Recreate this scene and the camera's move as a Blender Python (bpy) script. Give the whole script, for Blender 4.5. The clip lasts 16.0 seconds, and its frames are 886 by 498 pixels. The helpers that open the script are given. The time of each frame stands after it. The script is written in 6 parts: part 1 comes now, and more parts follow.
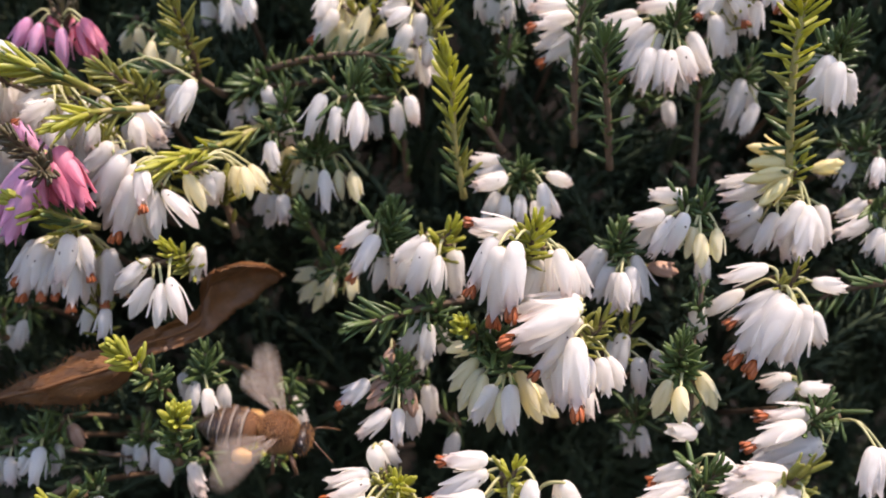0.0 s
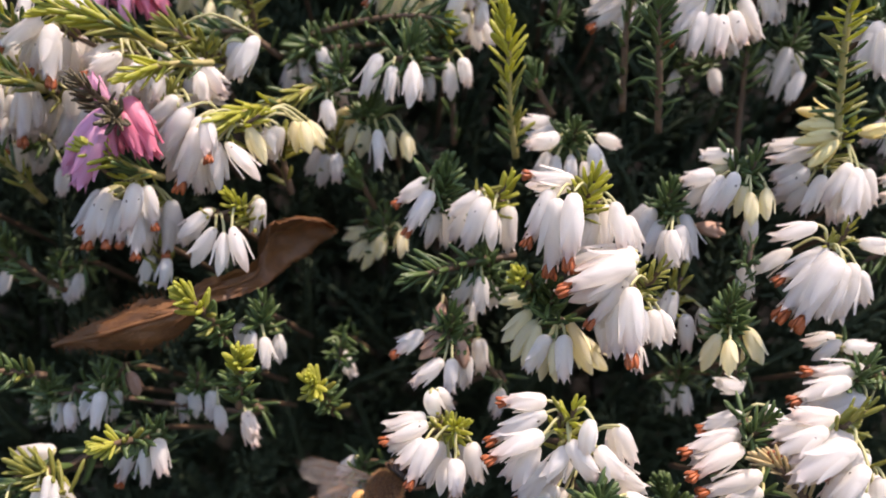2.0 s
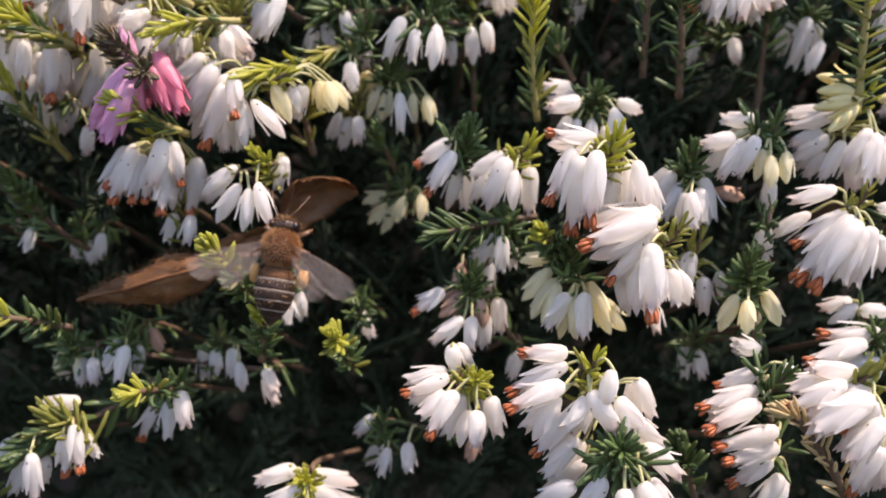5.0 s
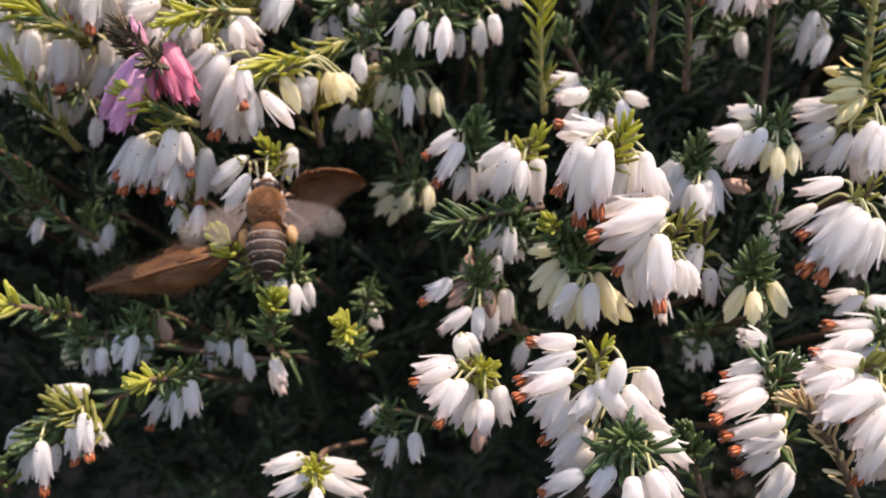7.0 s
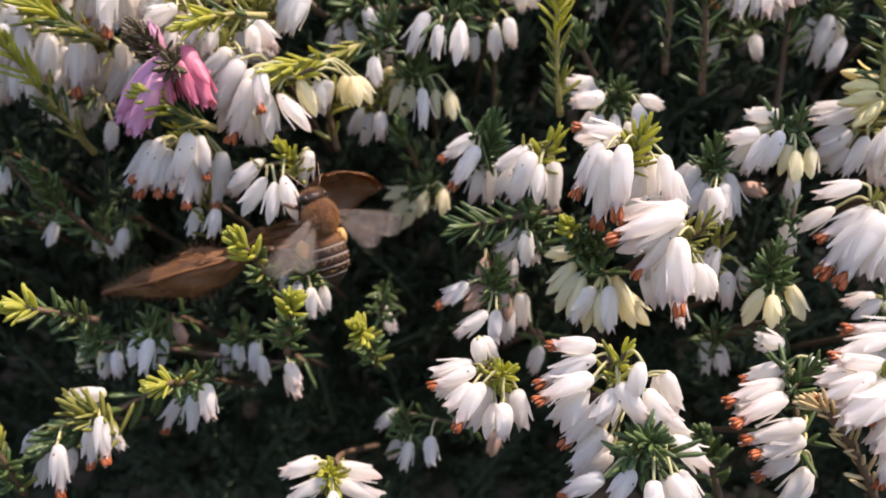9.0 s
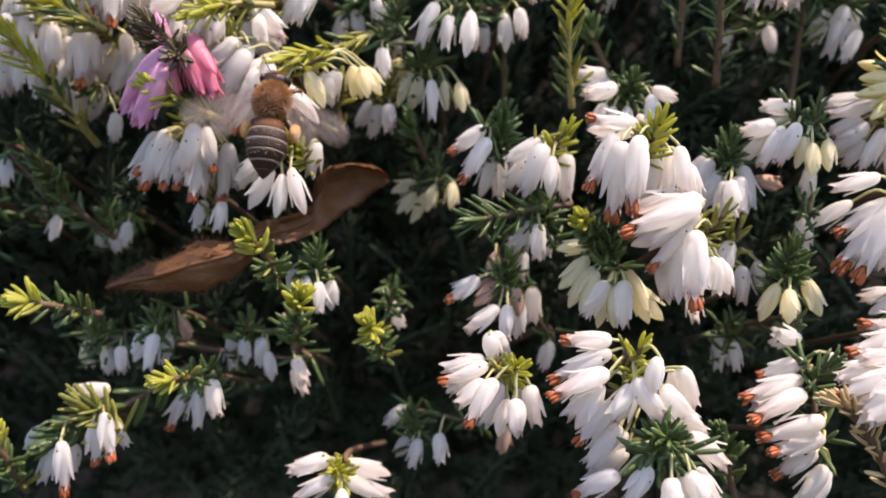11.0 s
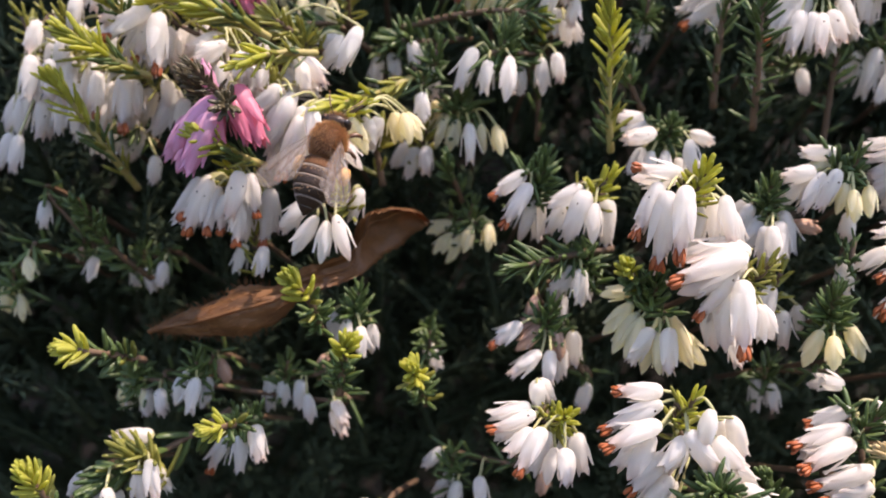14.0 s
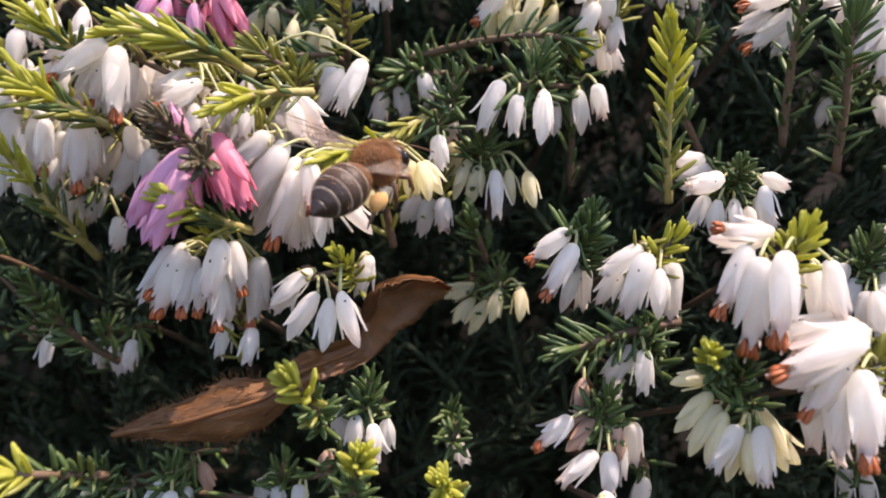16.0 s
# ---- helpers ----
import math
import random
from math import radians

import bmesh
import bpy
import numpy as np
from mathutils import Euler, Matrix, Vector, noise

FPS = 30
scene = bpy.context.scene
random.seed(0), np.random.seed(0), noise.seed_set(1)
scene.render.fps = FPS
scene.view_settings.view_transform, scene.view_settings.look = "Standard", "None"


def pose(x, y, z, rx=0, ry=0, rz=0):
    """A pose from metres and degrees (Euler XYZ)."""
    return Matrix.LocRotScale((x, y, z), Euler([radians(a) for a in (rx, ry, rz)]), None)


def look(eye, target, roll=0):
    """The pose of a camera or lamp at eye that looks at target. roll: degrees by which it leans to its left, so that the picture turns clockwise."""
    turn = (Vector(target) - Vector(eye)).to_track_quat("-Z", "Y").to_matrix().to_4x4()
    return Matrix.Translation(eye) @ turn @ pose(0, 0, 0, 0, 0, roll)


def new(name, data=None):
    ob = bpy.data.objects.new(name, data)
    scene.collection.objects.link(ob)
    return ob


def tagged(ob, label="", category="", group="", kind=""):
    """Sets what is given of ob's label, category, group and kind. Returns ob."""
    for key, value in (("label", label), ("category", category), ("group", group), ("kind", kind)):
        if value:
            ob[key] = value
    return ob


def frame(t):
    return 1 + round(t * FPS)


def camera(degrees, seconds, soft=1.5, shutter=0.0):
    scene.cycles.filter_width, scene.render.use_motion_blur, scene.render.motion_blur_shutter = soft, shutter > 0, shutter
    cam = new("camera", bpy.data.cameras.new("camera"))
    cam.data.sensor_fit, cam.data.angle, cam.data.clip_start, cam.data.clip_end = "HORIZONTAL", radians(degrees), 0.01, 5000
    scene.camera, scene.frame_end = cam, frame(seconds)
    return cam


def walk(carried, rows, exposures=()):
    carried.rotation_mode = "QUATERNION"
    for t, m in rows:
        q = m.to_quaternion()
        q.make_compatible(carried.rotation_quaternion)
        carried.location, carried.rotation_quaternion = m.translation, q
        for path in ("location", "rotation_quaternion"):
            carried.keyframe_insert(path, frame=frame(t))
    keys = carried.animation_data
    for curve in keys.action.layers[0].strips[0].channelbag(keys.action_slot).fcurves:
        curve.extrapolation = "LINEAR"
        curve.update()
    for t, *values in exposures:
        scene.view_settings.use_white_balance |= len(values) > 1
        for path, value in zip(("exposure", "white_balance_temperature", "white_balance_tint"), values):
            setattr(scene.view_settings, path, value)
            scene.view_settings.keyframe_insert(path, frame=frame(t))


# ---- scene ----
cam = camera(55.2, 16.0, soft=1.8, shutter=0.5)
cam.data.dof.use_dof, cam.data.dof.focus_distance, cam.data.dof.aperture_fstop = True, 0.085, 32.0
METRES, EYE, TILT, LEAN, TURN = 0.048, 0.30, -10.0, 0.0, 0.0
ROWS = [
    (0.0, 0.0, 0.0, 0.0, 0.0, -0.0, 0.0),
    (0.5, -0.0195, -0.0131, -0.0146, 0.15, -0.15, -0.12),
    (1.0, -0.0531, -0.0334, -0.0409, 0.37, -0.25, -0.32),
    (1.5, -0.0868, -0.0448, -0.0698, 0.5, -0.4, -0.7),
    (2.0, -0.1066, -0.0542, -0.0949, 0.69, -0.46, -0.99),
    (2.5, -0.1171, -0.0642, -0.1134, 0.82, -0.6, -1.21),
    (3.0, -0.1236, -0.076, -0.1275, 0.95, -0.7, -1.38),
    (3.5, -0.1305, -0.0845, -0.1399, 0.98, -0.79, -1.52),
    (4.0, -0.1406, -0.0845, -0.1504, 0.96, -0.88, -1.64),
    (6.5, -0.1478, -0.0832, -0.2088, 1.14, -1.05, -2.0),
    (7.0, -0.1632, -0.0922, -0.1973, 1.05, -1.1, -2.02),
    (7.5, -0.1766, -0.1021, -0.1895, 1.16, -1.06, -1.99),
    (8.0, -0.1888, -0.1, -0.1905, 1.2, -0.98, -2.0),
    (8.5, -0.1943, -0.0991, -0.1938, 1.21, -0.93, -1.99),
    (9.0, -0.1967, -0.0902, -0.2, 1.26, -0.84, -2.0),
    (11.5, -0.2346, -0.0531, -0.2141, 1.22, -0.95, -2.09),
    (12.0, -0.2504, -0.0595, -0.1966, 1.23, -0.9, -2.09),
    (12.5, -0.279, -0.0669, -0.1773, 1.24, -0.69, -2.12),
    (13.0, -0.3037, -0.0715, -0.1603, 1.23, -0.44, -2.09),
    (13.5, -0.3207, -0.0776, -0.1498, 1.25, -0.15, -2.04),
    (14.0, -0.3319, -0.0692, -0.1414, 1.21, 0.05, -1.98),
    (14.5, -0.3436, -0.0639, -0.096, 1.05, 0.52, -1.6),
    (15.0, -0.3593, 0.0325, -0.0476, 0.92, 0.9, -1.3),
    (15.5, -0.4116, 0.1894, -0.0307, 1.1, 1.2, -0.78),
    (16.0, -0.4303, 0.3186, -0.0241, 0.26, 1.48, -0.59),
]
walk(cam, [(t, pose(0, 0, EYE, TILT, LEAN, TURN) @ pose(METRES * x, METRES * y, METRES * z, 90 + pitch, roll, yaw)) for t, x, y, z, yaw, pitch, roll in ROWS], exposures=[(0.0, 0.04, 7050, 24), (12.0, 0.06, 7050, 24), (14.0, 0.12, 7050, 24), (16.0, 0.24, 7050, 24)])

# ---- light ----
SUN_TO = Vector((0.38, -0.04, 0.92)).normalized()
sun_data = bpy.data.lights.new("sun", "SUN")
sun_data.energy, sun_data.angle, sun_data.color = 7.5, radians(0.53), (1.0, 0.91, 0.80)
sun = new("sun", sun_data)
sun.matrix_world = look(SUN_TO * 30, (0, 0, 0))
world = bpy.data.worlds.new("world")
scene.world = world
world.use_nodes = True
sky = world.node_tree.nodes.new("ShaderNodeTexSky")
sky.sky_type, sky.sun_disc = "NISHITA", False
sky.sun_elevation = math.asin(SUN_TO.z)
sky.ozone_density = 2.2
sky.sun_rotation = math.atan2(SUN_TO.x, SUN_TO.y)
background = world.node_tree.nodes["Background"]
background.inputs["Strength"].default_value = 0.38
world.node_tree.links.new(sky.outputs["Color"], background.inputs["Color"])

MM = 0.001


# ---- materials ----
def node(tree, kind, **inputs):
    n = tree.nodes.new(kind)
    for key, value in inputs.items():
        n.inputs[key.replace("_", " ")].default_value = value
    return n


def surface(name, low, high, grain=900.0, rough=0.5, thin=0.0, bump=0.0, patch=120.0, spread=0.5, metal=0.0, tip=None, tip_at=0.85, stretch=(1, 1, 1), specks=False, sheen=0.0, specular=0.5, through_colour=None):
    """A node material: colour between low and high by two sizes of noise and by the object's own random number; thin lets light through."""
    m = bpy.data.materials.new(name)
    m.use_nodes = True
    t = m.node_tree
    bsdf = t.nodes["Principled BSDF"]
    bsdf.inputs["Roughness"].default_value = rough
    bsdf.inputs["Metallic"].default_value = metal
    bsdf.inputs["Specular IOR Level"].default_value = specular
    bsdf.inputs["Sheen Weight"].default_value = sheen
    place = t.nodes.new("ShaderNodeNewGeometry")
    coords = t.nodes.new("ShaderNodeTexCoord")
    stretched = t.nodes.new("ShaderNodeMapping")
    stretched.inputs["Scale"].default_value = stretch
    t.links.new(coords.outputs["Object"], stretched.inputs["Vector"])
    fine = node(t, "ShaderNodeTexNoise", Scale=grain, Detail=3.0)
    t.links.new(stretched.outputs["Vector"], fine.inputs["Vector"])
    broad = node(t, "ShaderNodeTexNoise", Scale=patch, Detail=2.0)
    t.links.new(place.outputs["Position"], broad.inputs["Vector"])
    info = t.nodes.new("ShaderNodeObjectInfo")
    island = t.nodes.new("ShaderNodeNewGeometry")
    add = node(t, "ShaderNodeMath")
    add.operation = "ADD"
    t.links.new(fine.outputs["Fac"], add.inputs[0])
    t.links.new(broad.outputs["Fac"], add.inputs[1])
    own = node(t, "ShaderNodeMath")
    own.operation = "ADD"
    t.links.new(info.outputs["Random"], own.inputs[0])
    t.links.new(island.outputs["Random Per Island"], own.inputs[1])
    mixed = node(t, "ShaderNodeMath")
    mixed.operation = "MULTIPLY_ADD"
    mixed.inputs[1].default_value = spread
    t.links.new(own.outputs[0], mixed.inputs[0])
    t.links.new(add.outputs[0], mixed.inputs[2])
    span = node(t, "ShaderNodeMapRange")
    span.inputs["From Min"].default_value = 0.6
    span.inputs["From Max"].default_value = 1.4 + spread * 1.6
    t.links.new(mixed.outputs[0], span.inputs["Value"])
    mix = t.nodes.new("ShaderNodeMix")
    mix.data_type = "RGBA"
    mix.inputs["A"].default_value = (*low, 1)
    mix.inputs["B"].default_value = (*high, 1)
    t.links.new(span.outputs["Result"], mix.inputs["Factor"])
    colour = mix.outputs["Result"]
    if tip:
        split = t.nodes.new("ShaderNodeSeparateXYZ")
        t.links.new(coords.outputs["Object"], split.inputs["Vector"])
        ramp = node(t, "ShaderNodeMapRange")
        ramp.inputs["From Min"].default_value = -tip_at + 0.35
        ramp.inputs["From Max"].default_value = -1.05
        t.links.new(split.outputs["Z"], ramp.inputs["Value"])
        weight = node(t, "ShaderNodeMath")
        weight.operation = "MULTIPLY"
        t.links.new(ramp.outputs["Result"], weight.inputs[0])
        t.links.new(info.outputs["Random"], weight.inputs[1])
        blush = t.nodes.new("ShaderNodeMix")
        blush.data_type = "RGBA"
        blush.inputs["B"].default_value = (*tip, 1)
        t.links.new(weight.outputs[0], blush.inputs["Factor"])
        t.links.new(colour, blush.inputs["A"])
        colour = blush.outputs["Result"]
    if specks:
        # a few tiny dark specks on some of the petals
        cells = node(t, "ShaderNodeTexVoronoi", Scale=3.2)
        t.links.new(coords.outputs["Object"], cells.inputs["Vector"])
        dot = node(t, "ShaderNodeMath")
        dot.operation = "LESS_THAN"
        dot.inputs[1].default_value = 0.085
        t.links.new(cells.outputs["Distance"], dot.inputs[0])
        some = node(t, "ShaderNodeMath")
        some.operation = "GREATER_THAN"
        some.inputs[1].default_value = 0.72
        t.links.new(info.outputs["Random"], some.inputs[0])
        both = node(t, "ShaderNodeMath")
        both.operation = "MULTIPLY"
        t.links.new(dot.outputs[0], both.inputs[0])
        t.links.new(some.outputs[0], both.inputs[1])
        dirt = t.nodes.new("ShaderNodeMix")
        dirt.data_type = "RGBA"
        dirt.inputs["B"].default_value = (0.10, 0.06, 0.04, 1)
        t.links.new(both.outputs[0], dirt.inputs["Factor"])
        t.links.new(colour, dirt.inputs["A"])
        colour = dirt.outputs["Result"]
    t.links.new(colour, bsdf.inputs["Base Color"])
    if bump:
        b = node(t, "ShaderNodeBump", Strength=bump, Distance=0.0002)
        t.links.new(fine.outputs["Fac"], b.inputs["Height"])
        t.links.new(b.outputs["Normal"], bsdf.inputs["Normal"])
    if thin:
        glow = t.nodes.new("ShaderNodeBsdfTranslucent")
        if through_colour:
            tint = t.nodes.new("ShaderNodeMix")
            tint.data_type = "RGBA"
            tint.blend_type = "MULTIPLY"
            tint.inputs["Factor"].default_value = 1.0
            tint.inputs["B"].default_value = (*through_colour, 1)
            t.links.new(colour, tint.inputs["A"])
            t.links.new(tint.outputs["Result"], glow.inputs["Color"])
        else:
            t.links.new(colour, glow.inputs["Color"])
        blend = t.nodes.new("ShaderNodeMixShader")
        blend.inputs["Fac"].default_value = thin
        t.links.new(bsdf.outputs[0], blend.inputs[1])
        t.links.new(glow.outputs[0], blend.inputs[2])
        t.links.new(blend.outputs[0], t.nodes["Material Output"].inputs["Surface"])
    return m


VEINS = (9, 9, 1.2)
PETAL = {
    "white": surface("white_petal", (0.88, 0.87, 0.86), (0.95, 0.945, 0.94), 3.0, 0.34, 0.76, 0.35, tip=(0.84, 0.71, 0.66), specks=True, stretch=VEINS, through_colour=(1.0, 0.975, 0.92)),
    "cream": surface("cream_petal", (0.86, 0.83, 0.64), (0.92, 0.90, 0.77), 3.0, 0.45, 0.74, 0.35, stretch=VEINS, through_colour=(1.0, 0.96, 0.80)),
    "yellow": surface("yellowish_petal", (0.76, 0.66, 0.25), (0.84, 0.78, 0.45), 3.0, 0.45, 0.40, 0.35, stretch=VEINS, through_colour=(1.0, 0.88, 0.50)),
    "lilac": surface("lilac_petal", (0.72, 0.27, 0.48), (0.86, 0.56, 0.68), 3.0, 0.42, 0.5, 0.35, stretch=VEINS),
    "rose": surface("rose_petal", (0.66, 0.10, 0.20), (0.84, 0.36, 0.45), 3.0, 0.42, 0.5, 0.35, stretch=VEINS),
    "tan": surface("withered_petal", (0.42, 0.22, 0.13), (0.62, 0.42, 0.32), 3.0, 0.6, 0.25, 0.6, stretch=VEINS),
}
PETAL["bell"] = PETAL["white"]
LEAF = {
    "green": surface("needle_green", (0.030, 0.056, 0.018), (0.105, 0.160, 0.042), 5.0, 0.42, 0.18, 0.3, spread=0.9, through_colour=(0.9, 1.0, 0.4)),
    "lime": surface("needle_lime", (0.36, 0.38, 0.05), (0.62, 0.61, 0.13), 5.0, 0.40, 0.56, 0.3, spread=0.8, through_colour=(1.0, 1.0, 0.35)),
    "olive": surface("needle_olive", (0.17, 0.185, 0.04), (0.42, 0.41, 0.10), 5.0, 0.36, 0.46, 0.3, spread=0.9, through_colour=(1.0, 0.95, 0.4)),
    "maroon": surface("needle_maroon", (0.035, 0.036, 0.018), (0.12, 0.092, 0.045), 5.0, 0.45, 0.12, 0.3, spread=0.9),
    "tan": surface("needle_tan", (0.40, 0.27, 0.11), (0.66, 0.52, 0.26), 5.0, 0.5, 0.25, 0.3, spread=0.9),
}
ANTHER = surface("anther_rust", (0.21, 0.046, 0.012), (0.46, 0.12, 0.03), 8.0, 0.5, 0.12, 0.5, spread=0.8)
STYLE = surface("style_pale", (0.62, 0.45, 0.34), (0.76, 0.62, 0.5), 8.0, 0.4, 0.3)
STALK = surface("stalk_green", (0.36, 0.36, 0.14), (0.58, 0.54, 0.28), 1500, 0.45, 0.22)
BARK = surface("twig_bark", (0.05, 0.03, 0.018), (0.15, 0.09, 0.048), 1800, 0.7, 0.0, 0.7)
GREENWOOD = surface("young_twig", (0.20, 0.17, 0.05), (0.40, 0.33, 0.11), 1800, 0.6, 0.1, 0.5)
DEAD = surface("withered_leaf_brown", (0.06, 0.024, 0.008), (0.34, 0.155, 0.055), 1500, 0.5, 0.42, 1.0, patch=260, stretch=(0.14, 1, 0.7), through_colour=(1.0, 0.55, 0.25))
# soil taken almost to black, so gaps in the bush read as shadow
SOIL_AND_SHADE = surface("soil_and_bush_shade", (0.008, 0.006, 0.004), (0.026, 0.019, 0.013), 900, 0.95, 0.0, 1.0, patch=60)
FOLIAGE = surface("inner_foliage", (0.026, 0.042, 0.026), (0.060, 0.085, 0.042), 900, 0.75, 0.10, 0.0, patch=90, spread=0.6, specular=0.2)


# ---- mesh helpers ----
def mesh_of(name, verts, faces, material, smooth=True):
    me = bpy.data.meshes.new(name)
    me.from_pydata([tuple(v) for v in verts], [], faces)
    me.materials.append(material)
    if smooth:
        me.polygons.foreach_set("use_smooth", [True] * len(me.polygons))
    me.update()
    return me


def put(name, me, parent, m=None, label="", kind=""):
    ob = new(name, me)
    ob.parent = parent
    if m is not None:
        ob.matrix_basis = m
    return tagged(ob, label, kind=kind)


def frame_of(d):
    """Two directions square to d."""
    d = Vector(d).normalized()
    side = d.cross(Vector((0, 0, 1)) if abs(d.z) < 0.9 else Vector((1, 0, 0))).normalized()
    return d, side, d.cross(side).normalized()


def tube(points, radii, sides=6):
    """Vertices and faces of a closed tube along points."""
    verts, faces = [], []
    points = [Vector(p) for p in points]
    n = len(points)
    for i, p in enumerate(points):
        d = points[min(i + 1, n - 1)] - points[max(i - 1, 0)]
        d, a, b = frame_of(d if d.length > 1e-9 else Vector((0, 0, 1)))
        for k in range(sides):
            w = 2 * math.pi * k / sides
            verts.append(p + (a * math.cos(w) + b * math.sin(w)) * radii[i])
    for i in range(n - 1):
        for k in range(sides):
            j = (k + 1) % sides
            faces.append((i * sides + k, i * sides + j, (i + 1) * sides + j, (i + 1) * sides + k))
    faces.append(tuple(range(sides))[::-1])
    faces.append(tuple((n - 1) * sides + k for k in range(sides)))
    return verts, faces


def smooth_line(points, steps=5):
    """A Catmull-Rom line through points."""
    p = [Vector(q) for q in points]
    p = [p[0] * 2 - p[1]] + p + [p[-1] * 2 - p[-2]]
    line = []
    for i in range(1, len(p) - 2):
        for s in range(steps):
            t = s / steps
            line.append(0.5 * (2 * p[i] + (p[i + 1] - p[i - 1]) * t + (2 * p[i - 1] - 5 * p[i] + 4 * p[i + 1] - p[i + 2]) * t * t + (3 * p[i] - p[i - 1] - 3 * p[i + 1] + p[i + 2]) * t ** 3))
    line.append(p[-2])
    return line


def lathe(profile, sides, rib=0.0, ribs=4, lobes=0.0):
    """Vertices and faces turned about -Z: profile rows are (s, r), s from 0 at the base to 1 at the mouth."""
    verts, faces = [], []
    n = len(profile)
    for i, (s, r) in enumerate(profile):
        for k in range(sides):
            w = 2 * math.pi * k / sides
            wave = math.cos(ribs * w)
            cut = lobes * max(0.0, (s - 0.88) / 0.12) * (0.5 - 0.5 * wave)
            rr = r * (1 + rib * wave)
            verts.append((rr * math.cos(w), rr * math.sin(w), -(s - cut)))
    for i in range(n - 1):
        for k in range(sides):
            j = (k + 1) % sides
            faces.append((i * sides + k, i * sides + j, (i + 1) * sides + j, (i + 1) * sides + k))
    faces.append(tuple(range(sides))[::-1])
    return verts, faces


# ---- the parts of a heather flower, one unit long, hanging down from the origin ----
BELL_PROFILE = [(0.0, 0.07), (0.04, 0.15), (0.13, 0.208), (0.27, 0.232), (0.45, 0.222), (0.63, 0.190), (0.79, 0.156), (0.88, 0.142), (0.95, 0.145), (1.0, 0.165), (0.965, 0.14), (0.90, 0.115), (0.75, 0.12)]
BUD_PROFILE = [(0.0, 0.06), (0.05, 0.13), (0.16, 0.185), (0.34, 0.215), (0.54, 0.212), (0.72, 0.175), (0.86, 0.120), (0.95, 0.062), (1.0, 0.012)]


def corolla(kind, open_mouth, swell):
    profile = BELL_PROFILE if open_mouth else BUD_PROFILE
    verts, faces = lathe([(s, r * swell) for s, r in profile], 16, 0.05, 4, 0.20 if open_mouth else 0.0)
    if not open_mouth:
        faces.append(tuple((len(profile) - 1) * 16 + k for k in range(16)))
    # a slight crook, so that no flower is a turned shape
    verts = [(x + 0.045 * math.sin(-z * 3.0), y, z) for x, y, z in verts]
    return mesh_of("corolla", verts, faces, PETAL[kind])


def sepal_mesh(kind, curl):
    """A narrow pointed sepal, a single petal-thin sheet cupped round the flower, from the flower's base down its side."""
    verts, faces = [], []
    rows = 7
    for i in range(rows):
        s = i / (rows - 1)
        half = 0.118 * math.sin(math.pi * min(1.0, 0.14 + 0.86 * s)) ** 0.8 + 0.004
        out = 0.07 + 0.165 * math.sin(min(1.0, s * 2.0) * math.pi / 2) - 0.03 * s * s + curl * s * s
        z = -0.01 - s * 0.80 + curl * 0.4 * s ** 3
        for k in range(5):
            u = k / 2 - 1
            verts.append((out - 0.045 * u * u, u * half, z))
    for i in range(rows - 1):
        for k in range(4):
            faces.append((i * 5 + k, (i + 1) * 5 + k, (i + 1) * 5 + k + 1, i * 5 + k + 1))
    return mesh_of("sepal", verts, faces, PETAL[kind])


def anther_mesh(lean):
    """One of the eight anthers, standing out of the mouth at +X."""
    return mesh_of("anther", *tube([(0.065, 0, -0.90), (0.08, 0, -0.98), (lean, 0, -1.05), (lean + 0.004, 0, -1.10)], (0.018, 0.042, 0.045, 0.027), 6), ANTHER)


COROLLA = {k: [corolla(k, k == "bell", s) for s in (0.82, 0.9, 0.98)] for k in PETAL}
COROLLA["white"] = [COROLLA["white"][1]] + [corolla("bell", True, s) for s in (0.86, 0.92, 0.98, 1.04)]
COROLLA["lilac"] += [corolla("lilac", True, 0.95)]
COROLLA["rose"] += [corolla("rose", True, 0.95)]
SEPAL = {k: [sepal_mesh(k, c) for c in (0.03, 0.09, 0.24)] for k in PETAL}
ANTHERS = [anther_mesh(a) for a in (0.085, 0.10, 0.12)]
STYLE_MESH = mesh_of("style", *tube([(0, 0, -0.9), (0.01, 0, -1.04), (0.0, 0.01, -1.12), (0, 0.01, -1.15)], (0.014, 0.014, 0.014, 0.024), 6), STYLE)


def needle_mesh(name, material, bow):
    """A blunt needle leaf, one unit long along +Z, bowed to +X, keeled below."""
    verts, faces = [], []
    rows = ((0.0, 0.045), (0.08, 0.068), (0.35, 0.092), (0.7, 0.094), (0.92, 0.070), (1.0, 0.024))
    for s, r in rows:
        for k in range(6):
            w = 2 * math.pi * k / 6
            flat = 0.62 if math.cos(w) > 0 else 0.85
            verts.append((bow * s * s + r * flat * math.cos(w), r * 1.15 * math.sin(w), s))
    for i in range(len(rows) - 1):
        for k in range(6):
            j = (k + 1) % 6
            faces.append((i * 6 + k, i * 6 + j, (i + 1) * 6 + j, (i + 1) * 6 + k))
    faces.append(tuple(range(6))[::-1])
    faces.append(tuple((len(rows) - 1) * 6 + k for k in range(6)))
    return mesh_of(name, verts, faces, material)


NEEDLE = {k: [needle_mesh("needle_leaf", LEAF[k], b) for b in (-0.10, 0.02, -0.2)] for k in LEAF}

dice = random.Random(11)


